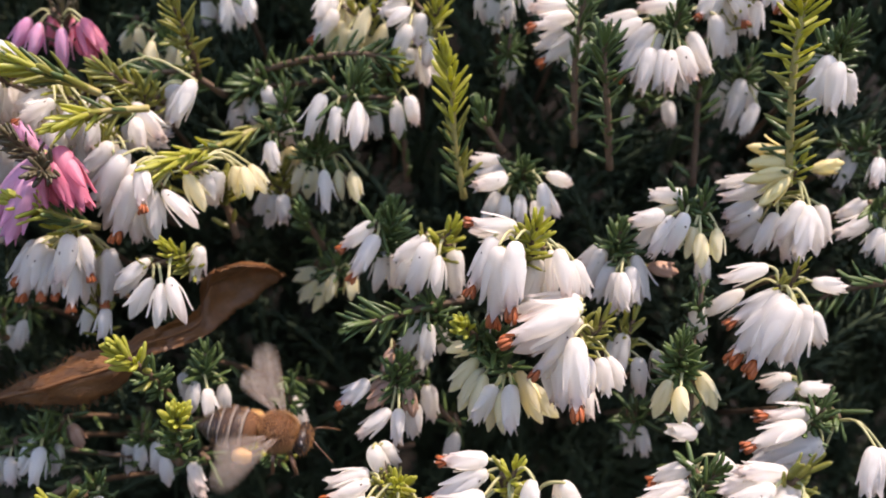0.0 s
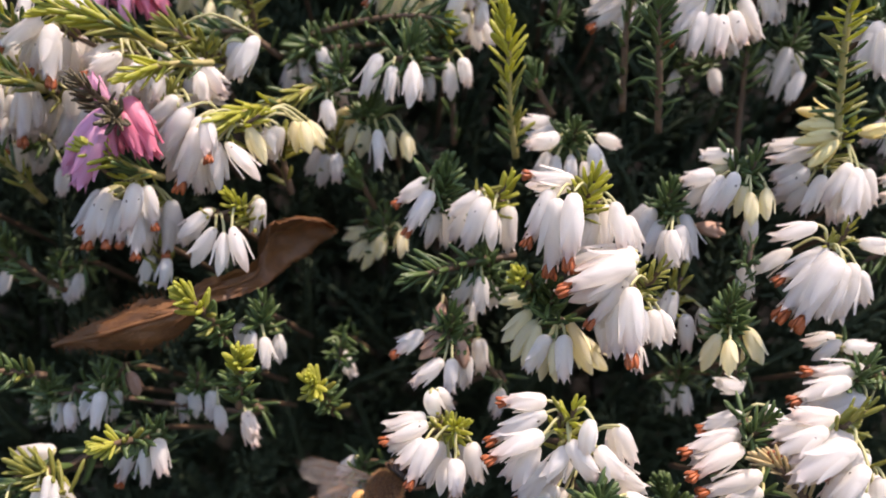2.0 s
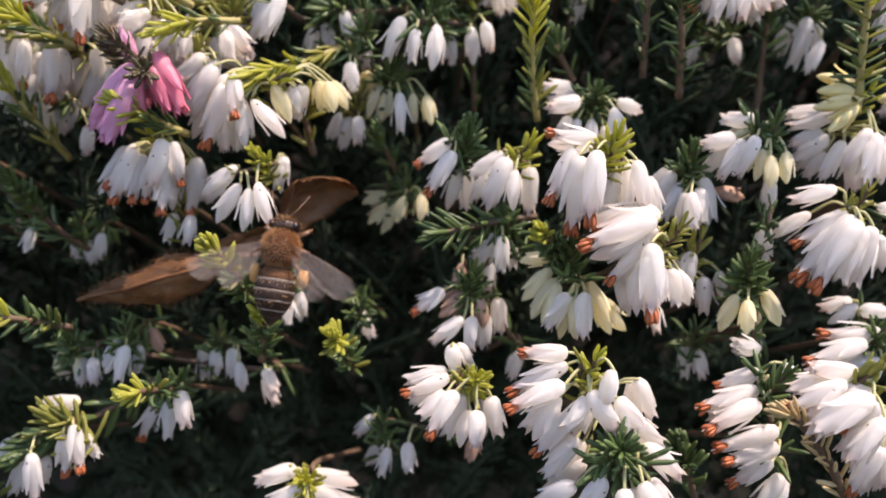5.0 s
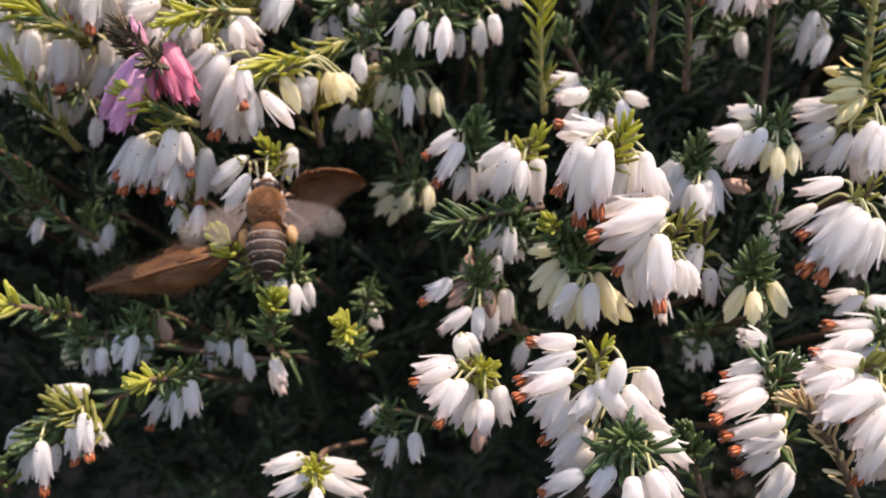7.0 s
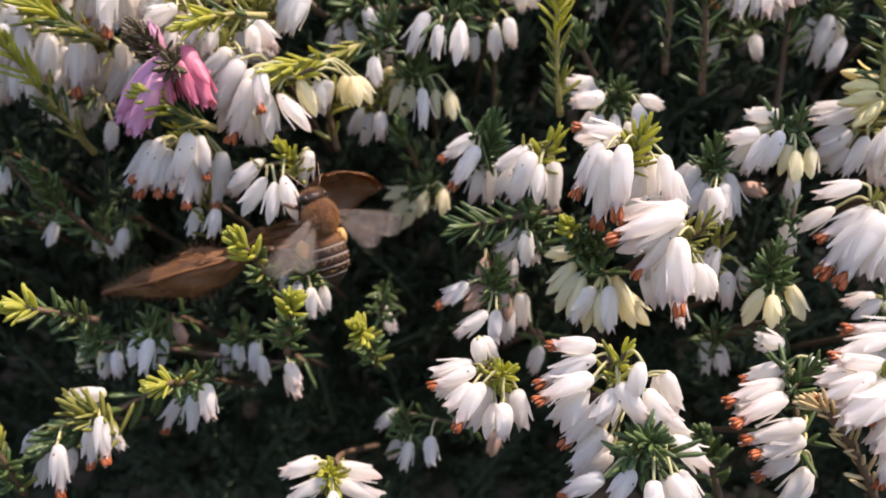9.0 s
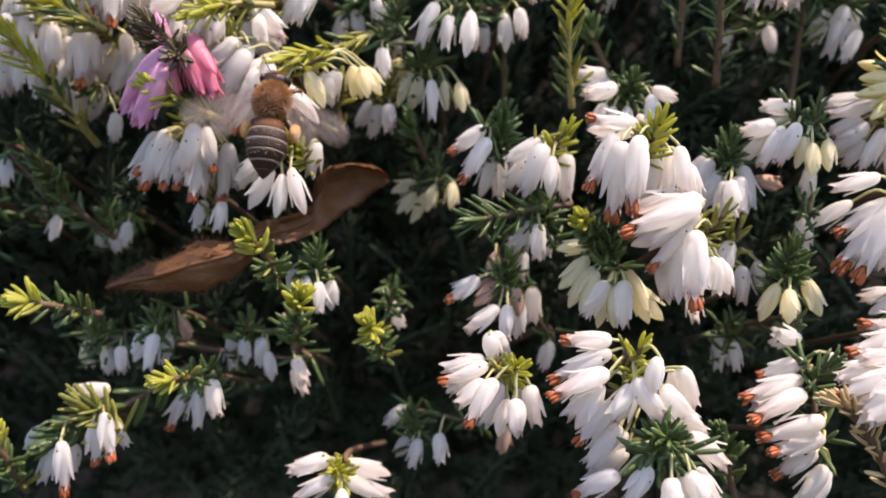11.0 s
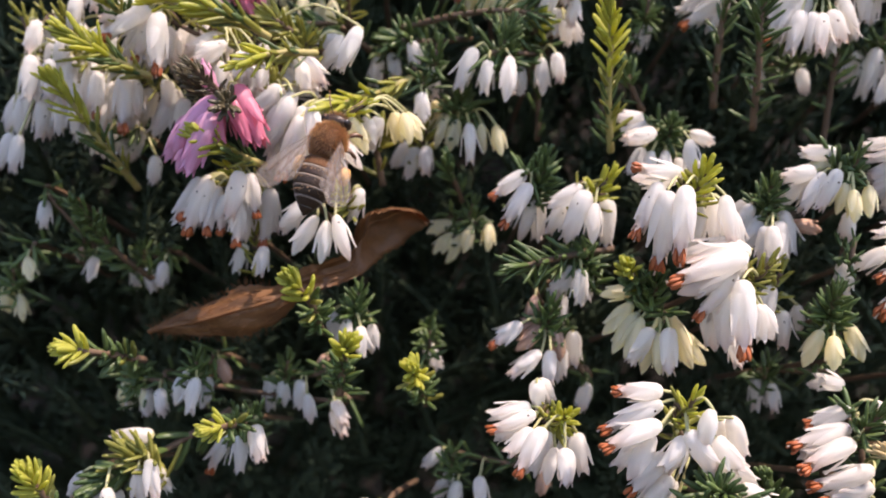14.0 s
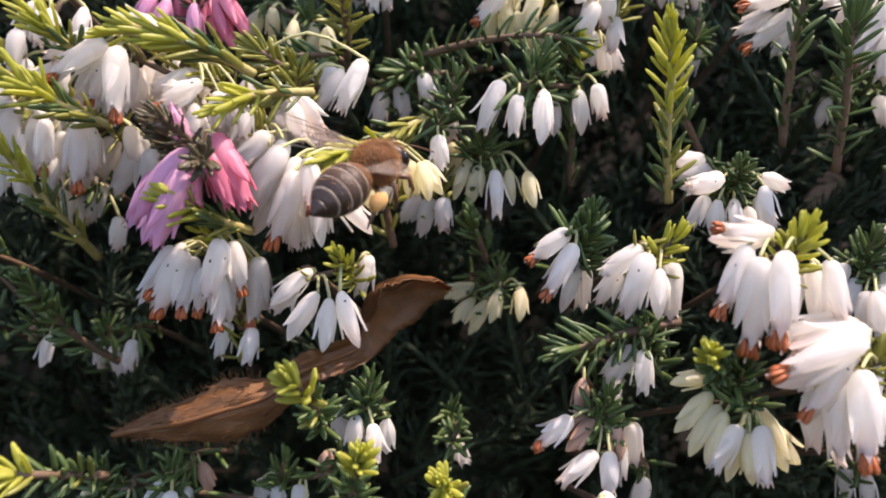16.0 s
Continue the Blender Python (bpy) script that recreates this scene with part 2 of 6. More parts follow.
def needle(parent, leaf, point, d, length, axis=None, plump=1.0):
    """One needle leaf, its bow turned towards the twig's axis."""
    d = Vector(d).normalized()
    q = d.to_track_quat("Z", "Y").to_matrix().to_4x4()
    spin = dice.uniform(0, 360)
    if axis is not None:
        local = q.to_3x3().inverted() @ Vector(axis)
        spin = math.degrees(math.atan2(local.y, local.x)) + 180 + dice.uniform(-25, 25)
    length *= 0.8
    wide = length * dice.uniform(0.82, 1.08) * plump
    m = Matrix.Translation(Vector(point)) @ q @ pose(0, 0, 0, 0, 0, spin) @ Matrix.Diagonal((wide, wide, length, 1))
    return put("needle_leaf", dice.choice(NEEDLE[leaf]), parent, m)


def flower(parent, kind, base, end, stem_point):
    """A flower hanging from base to end, with sepals, anthers where it is open, and its stalk."""
    base, end = Vector(base) * MM, Vector(end) * MM
    base = base - (end - base) * 0.12
    d = end - base
    length = max(d.length, 0.0038) * 1.06
    thick = min(0.97, max(0.76, 0.0043 / length))
    q = (-d).to_track_quat("Z", "Y").to_matrix().to_4x4()
    m = Matrix.Translation(base) @ q @ pose(0, 0, 0, 0, 0, dice.uniform(0, 360)) @ Matrix.Diagonal((length * thick, length * thick, length, 1))
    body = put("flower", dice.choice(COROLLA[kind]), parent, m)
    curly = dice.random() < 0.35
    for k in range(4):
        shape = SEPAL[kind][2 if curly and k == 0 else dice.choice((0, 1, 1))]
        put("sepal", shape, body, pose(0, 0, 0, dice.uniform(-4, 4), 0, 90 * k + 45 + dice.uniform(-12, 12)))
    if kind == "bell":
        for k in range(8):
            put("anther", dice.choice(ANTHERS), body, pose(0, 0, dice.uniform(-0.04, 0.03), 0, 0, 45 * k + dice.uniform(-12, 12)))
        put("style", STYLE_MESH, body, pose(0, 0, 0, dice.uniform(-3, 3), dice.uniform(-3, 3), 0))
    start = Vector(stem_point)
    middle = (start + base) / 2 + Vector((0, 0, 0.18 * (start - base).length)) - d.normalized() * 0.0004
    line = smooth_line([start, middle, base - d * 0.02, base + d * 0.05], 3)
    put("stalk", mesh_of("stalk", *tube(line, [0.00017] * (len(line) - 2) + [0.00026, 0.00026], 5), STALK), parent)
    return body


def needle_row(parent, leaf, line, count, size):
    """Needle leaves along a stretch of twig, too many and too small to pick apart."""
    verts, faces = [], []
    n = len(line)
    for i in range(count):
        x = (0.12 + 0.72 * i / count) * (n - 1)
        k = min(int(x), n - 2)
        at = line[k].lerp(line[k + 1], x - k)
        d, a, b = frame_of(line[min(k + 2, n - 1)] - line[max(k - 1, 0)])
        w, lean = i * 2.39996, dice.uniform(0.7, 1.1)
        way = d * math.cos(lean) + (a * math.cos(w) + b * math.sin(w)) * math.sin(lean)
        length = size * dice.uniform(0.6, 0.95)
        v, f = tube([at, at + way * length * 0.3, at + way * length * 0.8 + d * length * 0.04, at + way * length + d * length * 0.08], (0.00016, 0.00030, 0.00028, 0.00008), 5)
        faces += [tuple(j + len(verts) for j in q) for q in f]
        verts += v
    put("twig_needles", mesh_of("twig_needles", verts, faces, LEAF[leaf]), parent, kind="stuff")


def sprig(label, head, tip, needles, needle_length, spread, leaf, flowers):
    """A flowering sprig: a twig that comes out of the bush to head and ends in a leafy tip, with flowers hung round it."""
    head, tip = Vector(head) * MM, Vector(tip).normalized()
    thing = tagged(new("heather_sprig"), label, "heather sprig", "flowering sprigs of the heather")
    thing.location = head
    inside = Matrix.Translation(-head)
    bases = [Vector(base) * MM for _, base, _ in flowers]
    bases.sort(key=lambda p: -(p - head).length)
    third = (len(bases) + 2) // 3
    knots = [sum(g, Vector()) / len(g) + Vector((0, 0.0012, 0.0010)) for g in (bases[:third], bases[third:2 * third], bases[2 * third:]) if g]
    root = knots[0] + Vector((dice.uniform(-0.003, 0.003), 0.034, -0.012))
    line = smooth_line([root, knots[0] + Vector((0, 0.004, 0))] + knots + [head - tip * 0.0005, head + tip * 0.0022], 5)
    n = len(line)
    twig = put("twig", mesh_of("twig", *tube([inside @ p for p in line], [0.0004 - 0.00015 * i / n for i in range(n)], 6), BARK), thing)
    d, a, b = frame_of(tip)
    needles = int(needles * 1.5)
    for i in range(needles):
        s = i / max(1, needles - 1)
        w = i * 2.39996 + dice.uniform(-0.25, 0.25)
        lean = spread * (1.25 - 0.95 * s ** 1.3) + dice.uniform(-0.12, 0.12)
        way = d * math.cos(lean) + (a * math.cos(w) + b * math.sin(w)) * math.sin(lean)
        at = inside @ (head + tip * (-0.0045 + 0.0066 * s))
        kind = leaf if (leaf != "lime" or s > 0.35) else "olive"
        needle(thing, kind, at, way, needle_length * MM * (0.8 + 0.25 * dice.random()) * (1 - 0.25 * s ** 3), d)
    for kind, base, end in flowers:
        b0, e0 = Vector(base) - head / MM, Vector(end) - head / MM
        start = min(line[n // 4:], key=lambda p: (p - Vector(base) * MM).length)
        flower(thing, kind, b0, e0, inside @ start)
    if leaf == "green":
        needle_row(thing, "green", [inside @ p for p in line], 30, needle_length * MM)
    for i in range(5 if leaf == "green" else 12):
        at = line[n // 3 + dice.randrange(0, n // 2)]
        way = (tip * 0.6 + Vector((dice.uniform(-1, 1), dice.uniform(-1, 0.2), dice.uniform(-0.6, 1)))).normalized()
        needle(thing, "olive" if leaf == "lime" else leaf, inside @ at, way, needle_length * MM * dice.uniform(0.65, 0.9), tip)
    return thing


def shoot(name, label, points, needles, needle_length, spread, leaf, fresh=0.45):
    """A leafy shoot without flowers, from its base in the bush to its tip."""
    line = smooth_line([Vector(p) * MM for p in points], 8)
    base = line[0]
    thing = tagged(new("heather_shoot"), label, "heather shoot", "leafy shoots of the heather")
    thing.location = base
    n = len(line)
    put("twig", mesh_of("twig", *tube([p - base for p in line], [0.0005 - 0.0002 * i / n for i in range(n)], 6), GREENWOOD if leaf == "lime" and len(points) > 3 else BARK), thing)
    for i in range(needles):
        s = 0.04 + 0.96 * (i / max(1, needles - 1)) ** 0.9
        if len(points) < 4:
            s = 0.5 + 0.5 * (i / max(1, needles - 1)) ** 0.5 if i % 4 else dice.uniform(0.02, 0.6)
        x = s * (n - 1)
        k = min(int(x), n - 2)
        at = line[k].lerp(line[k + 1], x - k)
        d, a, b = frame_of(line[min(k + 2, n - 1)] - line[max(k - 1, 0)])
        w = i * 2.39996 + dice.uniform(-0.7, 0.7)
        lean = spread * (1.15 - 0.85 * max(0.0, (s - 0.55) / 0.45) ** 1.6) + dice.uniform(-0.26, 0.2)
        way = d * math.cos(lean) + (a * math.cos(w) + b * math.sin(w)) * math.sin(lean)
        kind = leaf
        if leaf == "lime" and s < (fresh if len(points) > 3 else 0.6):
            kind = "olive" if dice.random() < 0.5 else "green"
        size = needle_length * MM * (0.8 + 0.3 * dice.random()) * (1 - 0.35 * max(0.0, (s - 0.8) / 0.2) ** 2)
        needle(thing, kind, at - base, way, size, d, 1.25 if len(points) < 4 else 0.95 if name == "upright_shoot" else 0.84)
    if len(points) < 4 and leaf == "lime":
        needle_row(thing, "green", [p - base for p in line[: n * 6 // 10]], 20, needle_length * MM * 0.9)
    return thing


# ---- ground: one sheet, flat before the bush, rising behind it as an added dark backing for the bush's inner shadow ----
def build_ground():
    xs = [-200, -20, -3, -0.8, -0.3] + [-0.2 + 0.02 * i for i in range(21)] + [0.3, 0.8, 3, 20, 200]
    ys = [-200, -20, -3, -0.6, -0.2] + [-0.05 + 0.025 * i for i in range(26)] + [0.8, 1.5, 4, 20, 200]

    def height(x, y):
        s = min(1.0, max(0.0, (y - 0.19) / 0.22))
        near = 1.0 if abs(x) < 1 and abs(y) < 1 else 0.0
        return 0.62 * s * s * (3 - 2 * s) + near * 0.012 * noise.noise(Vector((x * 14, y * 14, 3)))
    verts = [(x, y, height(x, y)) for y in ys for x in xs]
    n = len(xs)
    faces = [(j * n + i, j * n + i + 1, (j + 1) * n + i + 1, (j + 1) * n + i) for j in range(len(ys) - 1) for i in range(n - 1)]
    tagged(new("ground", mesh_of("ground", verts, faces, SOIL_AND_SHADE)), "soil under the heather, with an added bank as the bush's inner shadow", "ground", kind="structure")


build_ground()


def bush_front(z):
    """How far back the outside of the bush lies at height z."""
    return 0.078 + max(0.0, z - 0.25) * 0.62 + min(0.036, max(0.0, 0.28 - z) * 0.8)


def build_foliage(label, count, depth0, depth1, seed, z0=0.17, z1=0.44, x0=-0.15, x1=0.12):
    """The inner mass of the bush, and the added shading layer above it: dark leafy twigs too many to count."""
    d = random.Random(seed)
    verts, faces = [], []
    for _ in range(count):
        z = d.uniform(z0, z1)
        p = Vector((d.uniform(x0, x1), bush_front(z) + d.uniform(depth0, depth1), z))
        way = Vector((d.uniform(-0.6, 0.6), d.uniform(-1.0, 0.1), d.uniform(0.1, 1.0))).normalized()
        length = d.uniform(0.014, 0.03)
        line = [p, p + way * length * 0.5 + Vector((0, 0, 0.001)), p + way * length]
        v, f = tube(line, (0.0007, 0.0006, 0.0003), 4)
        faces += [tuple(i + len(verts) for i in q) for q in f]
        verts += v
        t, a, b = frame_of(way)
        m = int(length * 1900)
        for i in range(m):
            s = i / m
            at = p + way * length * s
            w = i * 2.4
            lean = 1.0 - 0.6 * s * s + d.uniform(-0.2, 0.2)
            out = t * math.cos(lean) + (a * math.cos(w) + b * math.sin(w)) * math.sin(lean)
            side = out.cross(t).normalized() * 0.00030
            deep = side.cross(out).normalized() * 0.00022
            size = d.uniform(0.0032, 0.0048)
            k = len(verts)
            mid, end = at + out * size * 0.6, at + out * size + t * 0.0003
            verts += [at - side * 0.6, at + side * 0.6, mid - side, mid + deep, mid + side, mid - deep, end]
            faces += [(k, k + 1, k + 4, k + 3, k + 2), (k + 1, k, k + 2, k + 5, k + 4), (k + 2, k + 3, k + 6), (k + 3, k + 4, k + 6), (k + 4, k + 5, k + 6), (k + 5, k + 2, k + 6)]
    ob = new("heather_foliage", mesh_of("heather_foliage", verts, faces, FOLIAGE))
    tagged(ob, label, "heather bush", kind="stuff")


build_foliage("dark green needle twigs just behind the flowers", 340, 0.028, 0.042, 4, 0.19, 0.36)
build_foliage("dark green needle twigs filling the heather bush", 2400, 0.050, 0.084, 5, 0.19, 0.385)
# added out of view overhead, to keep sun off the foliage behind the flowers
build_foliage("unseen leafy twigs added overhead to shade the bush behind the flowers", 800, -0.012, 0.05, 10, 0.334, 0.376, -0.11, 0.12)
build_foliage("deep shaded twigs at the heart of the heather bush", 1500, 0.075, 0.13, 6, 0.17, 0.42)


# ---- flowering sprigs and leafy shoots ----
sprig('white heather sprig with orange anthers, in full sun', (9.3, 87.0, 285.6), (.15, -.5, .8), 24, 4.2, 1.0, 'lime', [
    ('white', (13.4, 89.3, 282.5), (14.3, 89.0, 278.5)),
    ('bell', (10.0, 88.3, 282.7), (8.6, 88.5, 277.6)),
    ('bell', (7.2, 87.9, 287.0), (3.0, 87.4, 287.4)),
    ('bell', (5.1, 87.4, 285.3), (3.0, 86.3, 280.7)),
    ('white', (12.0, 86.0, 284.3), (12.7, 85.0, 279.8)),
    ('bell', (5.7, 85.5, 284.4), (5.2, 85.4, 277.7)),
    ('bell', (7.3, 84.2, 285.2), (6.9, 83.2, 279.0)),
    ('white', (14.5, 91.8, 282.1), (15.9, 91.8, 278.3)),
    ('white', (11.0, 90.8, 282.0), (10.0, 91.3, 276.7)),
    ('white', (7.3, 90.4, 285.8), (3.0, 90.2, 286.0)),
    ('white', (11.5, 88.5, 283.7), (11.6, 87.8, 279.1)),
])
sprig('white heather sprig with open bells beside a budding one', (15.5, 84.0, 276.7), (.3, -.5, .6), 16, 3.6, 1.0, 'olive', [
    ('white', (16.7, 86.5, 272.6), (17.4, 86.4, 268.9)),
    ('white', (11.4, 86.0, 272.8), (12.3, 87.1, 267.9)),
    ('white', (12.6, 84.7, 275.6), (9.7, 84.2, 275.0)),
    ('white', (14.7, 84.2, 273.4), (15.2, 84.4, 269.9)),
    ('bell', (12.7, 83.6, 276.5), (9.5, 82.6, 272.7)),
    ('white', (13.4, 82.9, 279.4), (7.9, 83.2, 277.6)),
    ('bell', (12.8, 81.9, 278.8), (6.8, 81.3, 276.5)),
    ('bell', (13.2, 81.5, 275.9), (13.3, 79.8, 269.8)),
    ('white', (18.2, 89.0, 272.0), (19.6, 89.2, 268.5)),
    ('white', (14.2, 86.7, 272.4), (14.3, 87.2, 269.0)),
    ('white', (13.6, 86.1, 275.4), (10.7, 85.4, 271.3)),
    ('white', (13.5, 85.4, 279.6), (7.7, 86.0, 278.5)),
    ('white', (13.6, 84.4, 277.3), (7.6, 84.1, 274.6)),
    ('white', (12.7, 84.0, 275.1), (12.4, 82.6, 268.9)),
])
sprig('heather sprig hung with cream closed buds', (5.9, 89.0, 273.4), (-.1, -.4, .7), 30, 4.0, 1.0, 'green', [
    ('cream', (3.8, 91.3, 273.0), (0.5, 91.3, 272.3)),
    ('cream', (9.0, 91.2, 268.5), (13.0, 92.0, 264.5)),
    ('cream', (3.5, 90.2, 271.5), (0.8, 90.4, 268.1)),
    ('cream', (8.5, 90.1, 269.9), (10.9, 89.5, 264.8)),
    ('cream', (4.2, 89.6, 270.3), (1.9, 89.1, 266.3)),
    ('cream', (4.4, 88.3, 270.1), (2.9, 87.6, 266.2)),
    ('cream', (5.9, 87.8, 269.0), (5.0, 88.0, 264.4)),
    ('white', (5.4, 87.4, 269.2), (3.4, 87.0, 265.6)),
    ('cream', (6.4, 86.9, 268.7), (6.4, 85.7, 265.1)),
    ('white', (7.3, 86.4, 269.5), (7.2, 84.6, 265.3)),
])
sprig('white heather sprig in half shade', (-6.3, 101.0, 285.0), (.1, -.3, .9), 30, 4.6, 1.0, 'green', [
    ('white', (-6.3, 103.6, 281.1), (-6.2, 104.8, 276.4)),
    ('white', (-7.2, 102.1, 281.4), (-8.5, 102.5, 276.7)),
    ('bell', (-8.7, 99.8, 285.2), (-11.9, 99.4, 282.7)),
    ('bell', (-8.1, 98.8, 283.7), (-10.6, 97.5, 279.6)),
])
sprig('white heather sprig with leafy green tip', (0.3, 96.0, 284.1), (.4, -.4, .7), 16, 4.2, 1.1, 'lime', [
    ('white', (-3.3, 98.3, 281.7), (-5.3, 98.9, 278.2)),
    ('white', (1.4, 97.0, 282.3), (1.6, 97.1, 277.2)),
    ('white', (-2.2, 95.9, 284.1), (-5.7, 95.5, 281.8)),
    ('white', (-1.7, 94.6, 283.4), (-3.6, 94.5, 278.0)),
    ('white', (-0.5, 93.9, 282.2), (-0.6, 93.1, 278.2)),
])
sprig('heather sprig with white bells and yellow buds', (29.4, 96.0, 287.4), (.1, -.4, .9), 20, 3.8, 1.0, 'green', [
    ('white', (25.3, 98.5, 285.4), (22.7, 98.4, 282.4)),
    ('white', (30.7, 98.3, 281.7), (30.8, 98.0, 278.4)),
    ('white', (27.4, 97.0, 289.2), (23.9, 97.5, 289.2)),
    ('cream', (27.1, 96.9, 287.9), (24.4, 97.7, 286.5)),
    ('white', (25.0, 96.4, 286.9), (21.5, 96.3, 285.9)),
    ('white', (25.9, 95.8, 286.4), (23.6, 95.1, 282.3)),
    ('white', (27.2, 94.8, 286.9), (25.4, 94.7, 282.7)),
    ('cream', (28.3, 94.4, 285.7), (27.6, 94.6, 282.4)),
    ('cream', (30.8, 94.2, 285.4), (30.6, 92.8, 282.7)),
    ('cream', (28.7, 93.3, 284.9), (28.5, 92.0, 282.2)),
])
sprig('crowded white heather sprig with yellowish young buds', (40.7, 99.0, 291.2), (.3, -.3, .7), 14, 3.6, 1.0, 'lime', [
    ('white', (38.0, 101.5, 285.0), (36.1, 101.4, 282.2)),
    ('white', (37.0, 101.1, 287.7), (33.7, 100.6, 286.1)),
    ('white', (38.2, 100.9, 289.8), (33.3, 101.1, 288.4)),
    ('white', (37.6, 100.7, 287.1), (34.1, 101.0, 284.3)),
    ('white', (44.7, 99.9, 287.2), (46.1, 100.6, 283.0)),
    ('white', (41.0, 99.8, 285.9), (41.3, 100.2, 280.9)),
    ('yellow', (43.5, 99.5, 291.9), (46.1, 99.5, 292.5)),
    ('yellow', (39.7, 98.5, 292.7), (35.2, 97.7, 292.7)),
    ('white', (38.8, 98.4, 286.4), (36.7, 98.3, 282.1)),
    ('white', (43.2, 97.9, 286.5), (43.9, 98.0, 282.1)),
    ('yellow', (39.3, 97.3, 291.8), (34.8, 97.4, 290.8)),
    ('yellow', (39.4, 97.4, 290.9), (36.1, 95.8, 288.3)),
    ('white', (40.9, 96.6, 288.0), (38.5, 96.4, 283.7)),
    ('white', (41.7, 96.1, 287.4), (40.1, 94.4, 282.3)),
    ('white', (38.0, 104.0, 285.3), (35.6, 104.2, 283.1)),
    ('white', (38.4, 103.6, 286.6), (35.5, 103.4, 284.6)),
    ('white', (38.9, 103.4, 290.3), (33.8, 103.9, 289.6)),
    ('white', (43.0, 102.3, 285.5), (44.0, 103.0, 280.6)),
    ('yellow', (40.7, 101.0, 293.5), (36.1, 100.5, 294.5)),
])
sprig('drooping white heather sprig with orange anther tips', (38.3, 91.0, 280.2), (.2, -.4, .8), 12, 3.0, 1.0, 'olive', [
    ('white', (33.6, 93.6, 278.4), (30.2, 94.5, 275.6)),
    ('white', (41.7, 93.2, 279.8), (43.1, 93.1, 279.5)),
    ('white', (41.4, 91.9, 276.2), (42.6, 92.6, 272.6)),
    ('white', (35.1, 91.2, 281.8), (30.7, 91.7, 280.4)),
    ('bell', (36.4, 90.7, 279.0), (32.1, 90.9, 275.9)),
    ('white', (39.8, 90.6, 277.1), (38.8, 90.9, 270.9)),
    ('bell', (36.9, 89.8, 278.3), (32.4, 89.8, 272.4)),
    ('white', (37.9, 88.9, 277.3), (36.0, 88.3, 271.8)),
    ('bell', (37.0, 88.4, 278.0), (33.6, 88.0, 271.8)),
])
sprig('white heather sprig at the shaded side', (52.8, 101.0, 286.7), (.1, -.3, .9), 12, 3.6, 1.0, 'green', [
    ('white', (51.9, 103.7, 287.4), (48.8, 104.2, 285.6)),
    ('white', (52.1, 101.9, 285.9), (47.4, 101.0, 284.0)),
    ('white', (52.2, 99.8, 284.5), (50.2, 99.3, 281.9)),
    ('white', (52.3, 98.5, 284.1), (51.7, 98.1, 281.1)),
])
sprig('heather sprig with a dark green rosette and white buds', (9.9, 105.0, 290.4), (.0, -.6, .6), 34, 3.8, 1.3, 'green', [
    ('white', (6.9, 107.6, 292.4), (3.6, 107.4, 292.4)),
    ('white', (7.5, 106.8, 291.4), (4.2, 107.6, 290.6)),
    ('white', (12.9, 106.4, 288.2), (14.6, 105.6, 285.4)),
    ('white', (13.2, 106.1, 290.7), (15.5, 106.7, 289.8)),
    ('white', (11.3, 104.9, 287.3), (12.1, 104.7, 284.8)),
    ('white', (6.7, 104.6, 288.4), (5.5, 104.7, 286.0)),
    ('white', (9.5, 104.0, 288.1), (9.4, 102.9, 285.1)),
    ('white', (7.7, 103.6, 288.1), (7.4, 103.7, 285.3)),
    ('white', (7.3, 102.7, 290.7), (3.6, 101.1, 289.8)),
    ('white', (12.1, 102.6, 289.6), (12.9, 102.3, 285.9)),
])
sprig('heather sprig with pale buds in shade', (20.4, 97.0, 283.6), (.0, -.4, .8), 24, 4.0, 1.1, 'green', [
    ('tan', (24.8, 99.5, 280.3), (27.9, 99.8, 279.6)),
    ('white', (18.5, 99.1, 282.6), (16.7, 99.9, 280.2)),
    ('white', (18.6, 97.7, 282.2), (16.9, 98.3, 277.8)),
    ('white', (19.5, 97.1, 280.9), (17.7, 96.5, 276.9)),
    ('white', (22.4, 96.9, 281.6), (23.6, 96.4, 277.0)),
    ('white', (21.7, 96.2, 280.5), (22.2, 95.0, 276.7)),
    ('white', (19.9, 95.5, 279.9), (19.5, 94.2, 275.9)),
    ('white', (20.3, 94.2, 280.2), (20.6, 93.1, 276.5)),
])
sprig('heather sprig with hanging cream buds', (-16.7, 112.0, 293.2), (.1, -.4, .8), 26, 4.4, 1.1, 'green', [
    ('cream', (-20.0, 114.4, 293.4), (-22.7, 114.9, 290.7)),
    ('cream', (-19.2, 114.0, 292.9), (-21.6, 114.7, 289.2)),
    ('cream', (-18.3, 112.4, 291.6), (-19.8, 111.9, 287.6)),
    ('cream', (-17.1, 112.0, 290.9), (-17.9, 111.7, 287.2)),
    ('cream', (-13.7, 111.3, 290.6), (-13.3, 110.8, 287.9)),
    ('cream', (-11.7, 110.0, 290.4), (-11.0, 108.6, 287.1)),
    ('white', (-15.4, 109.8, 290.4), (-15.2, 108.6, 285.7)),
])
sprig('heather sprig with a few small cream buds', (-21.6, 114.0, 288.9), (.2, -.3, .8), 14, 4.0, 1.1, 'olive', [
    ('white', (-24.1, 116.7, 287.4), (-26.1, 118.1, 284.3)),
    ('white', (-22.7, 114.1, 286.9), (-23.8, 114.1, 282.9)),
    ('white', (-21.1, 111.6, 287.2), (-20.9, 110.2, 283.9)),
])
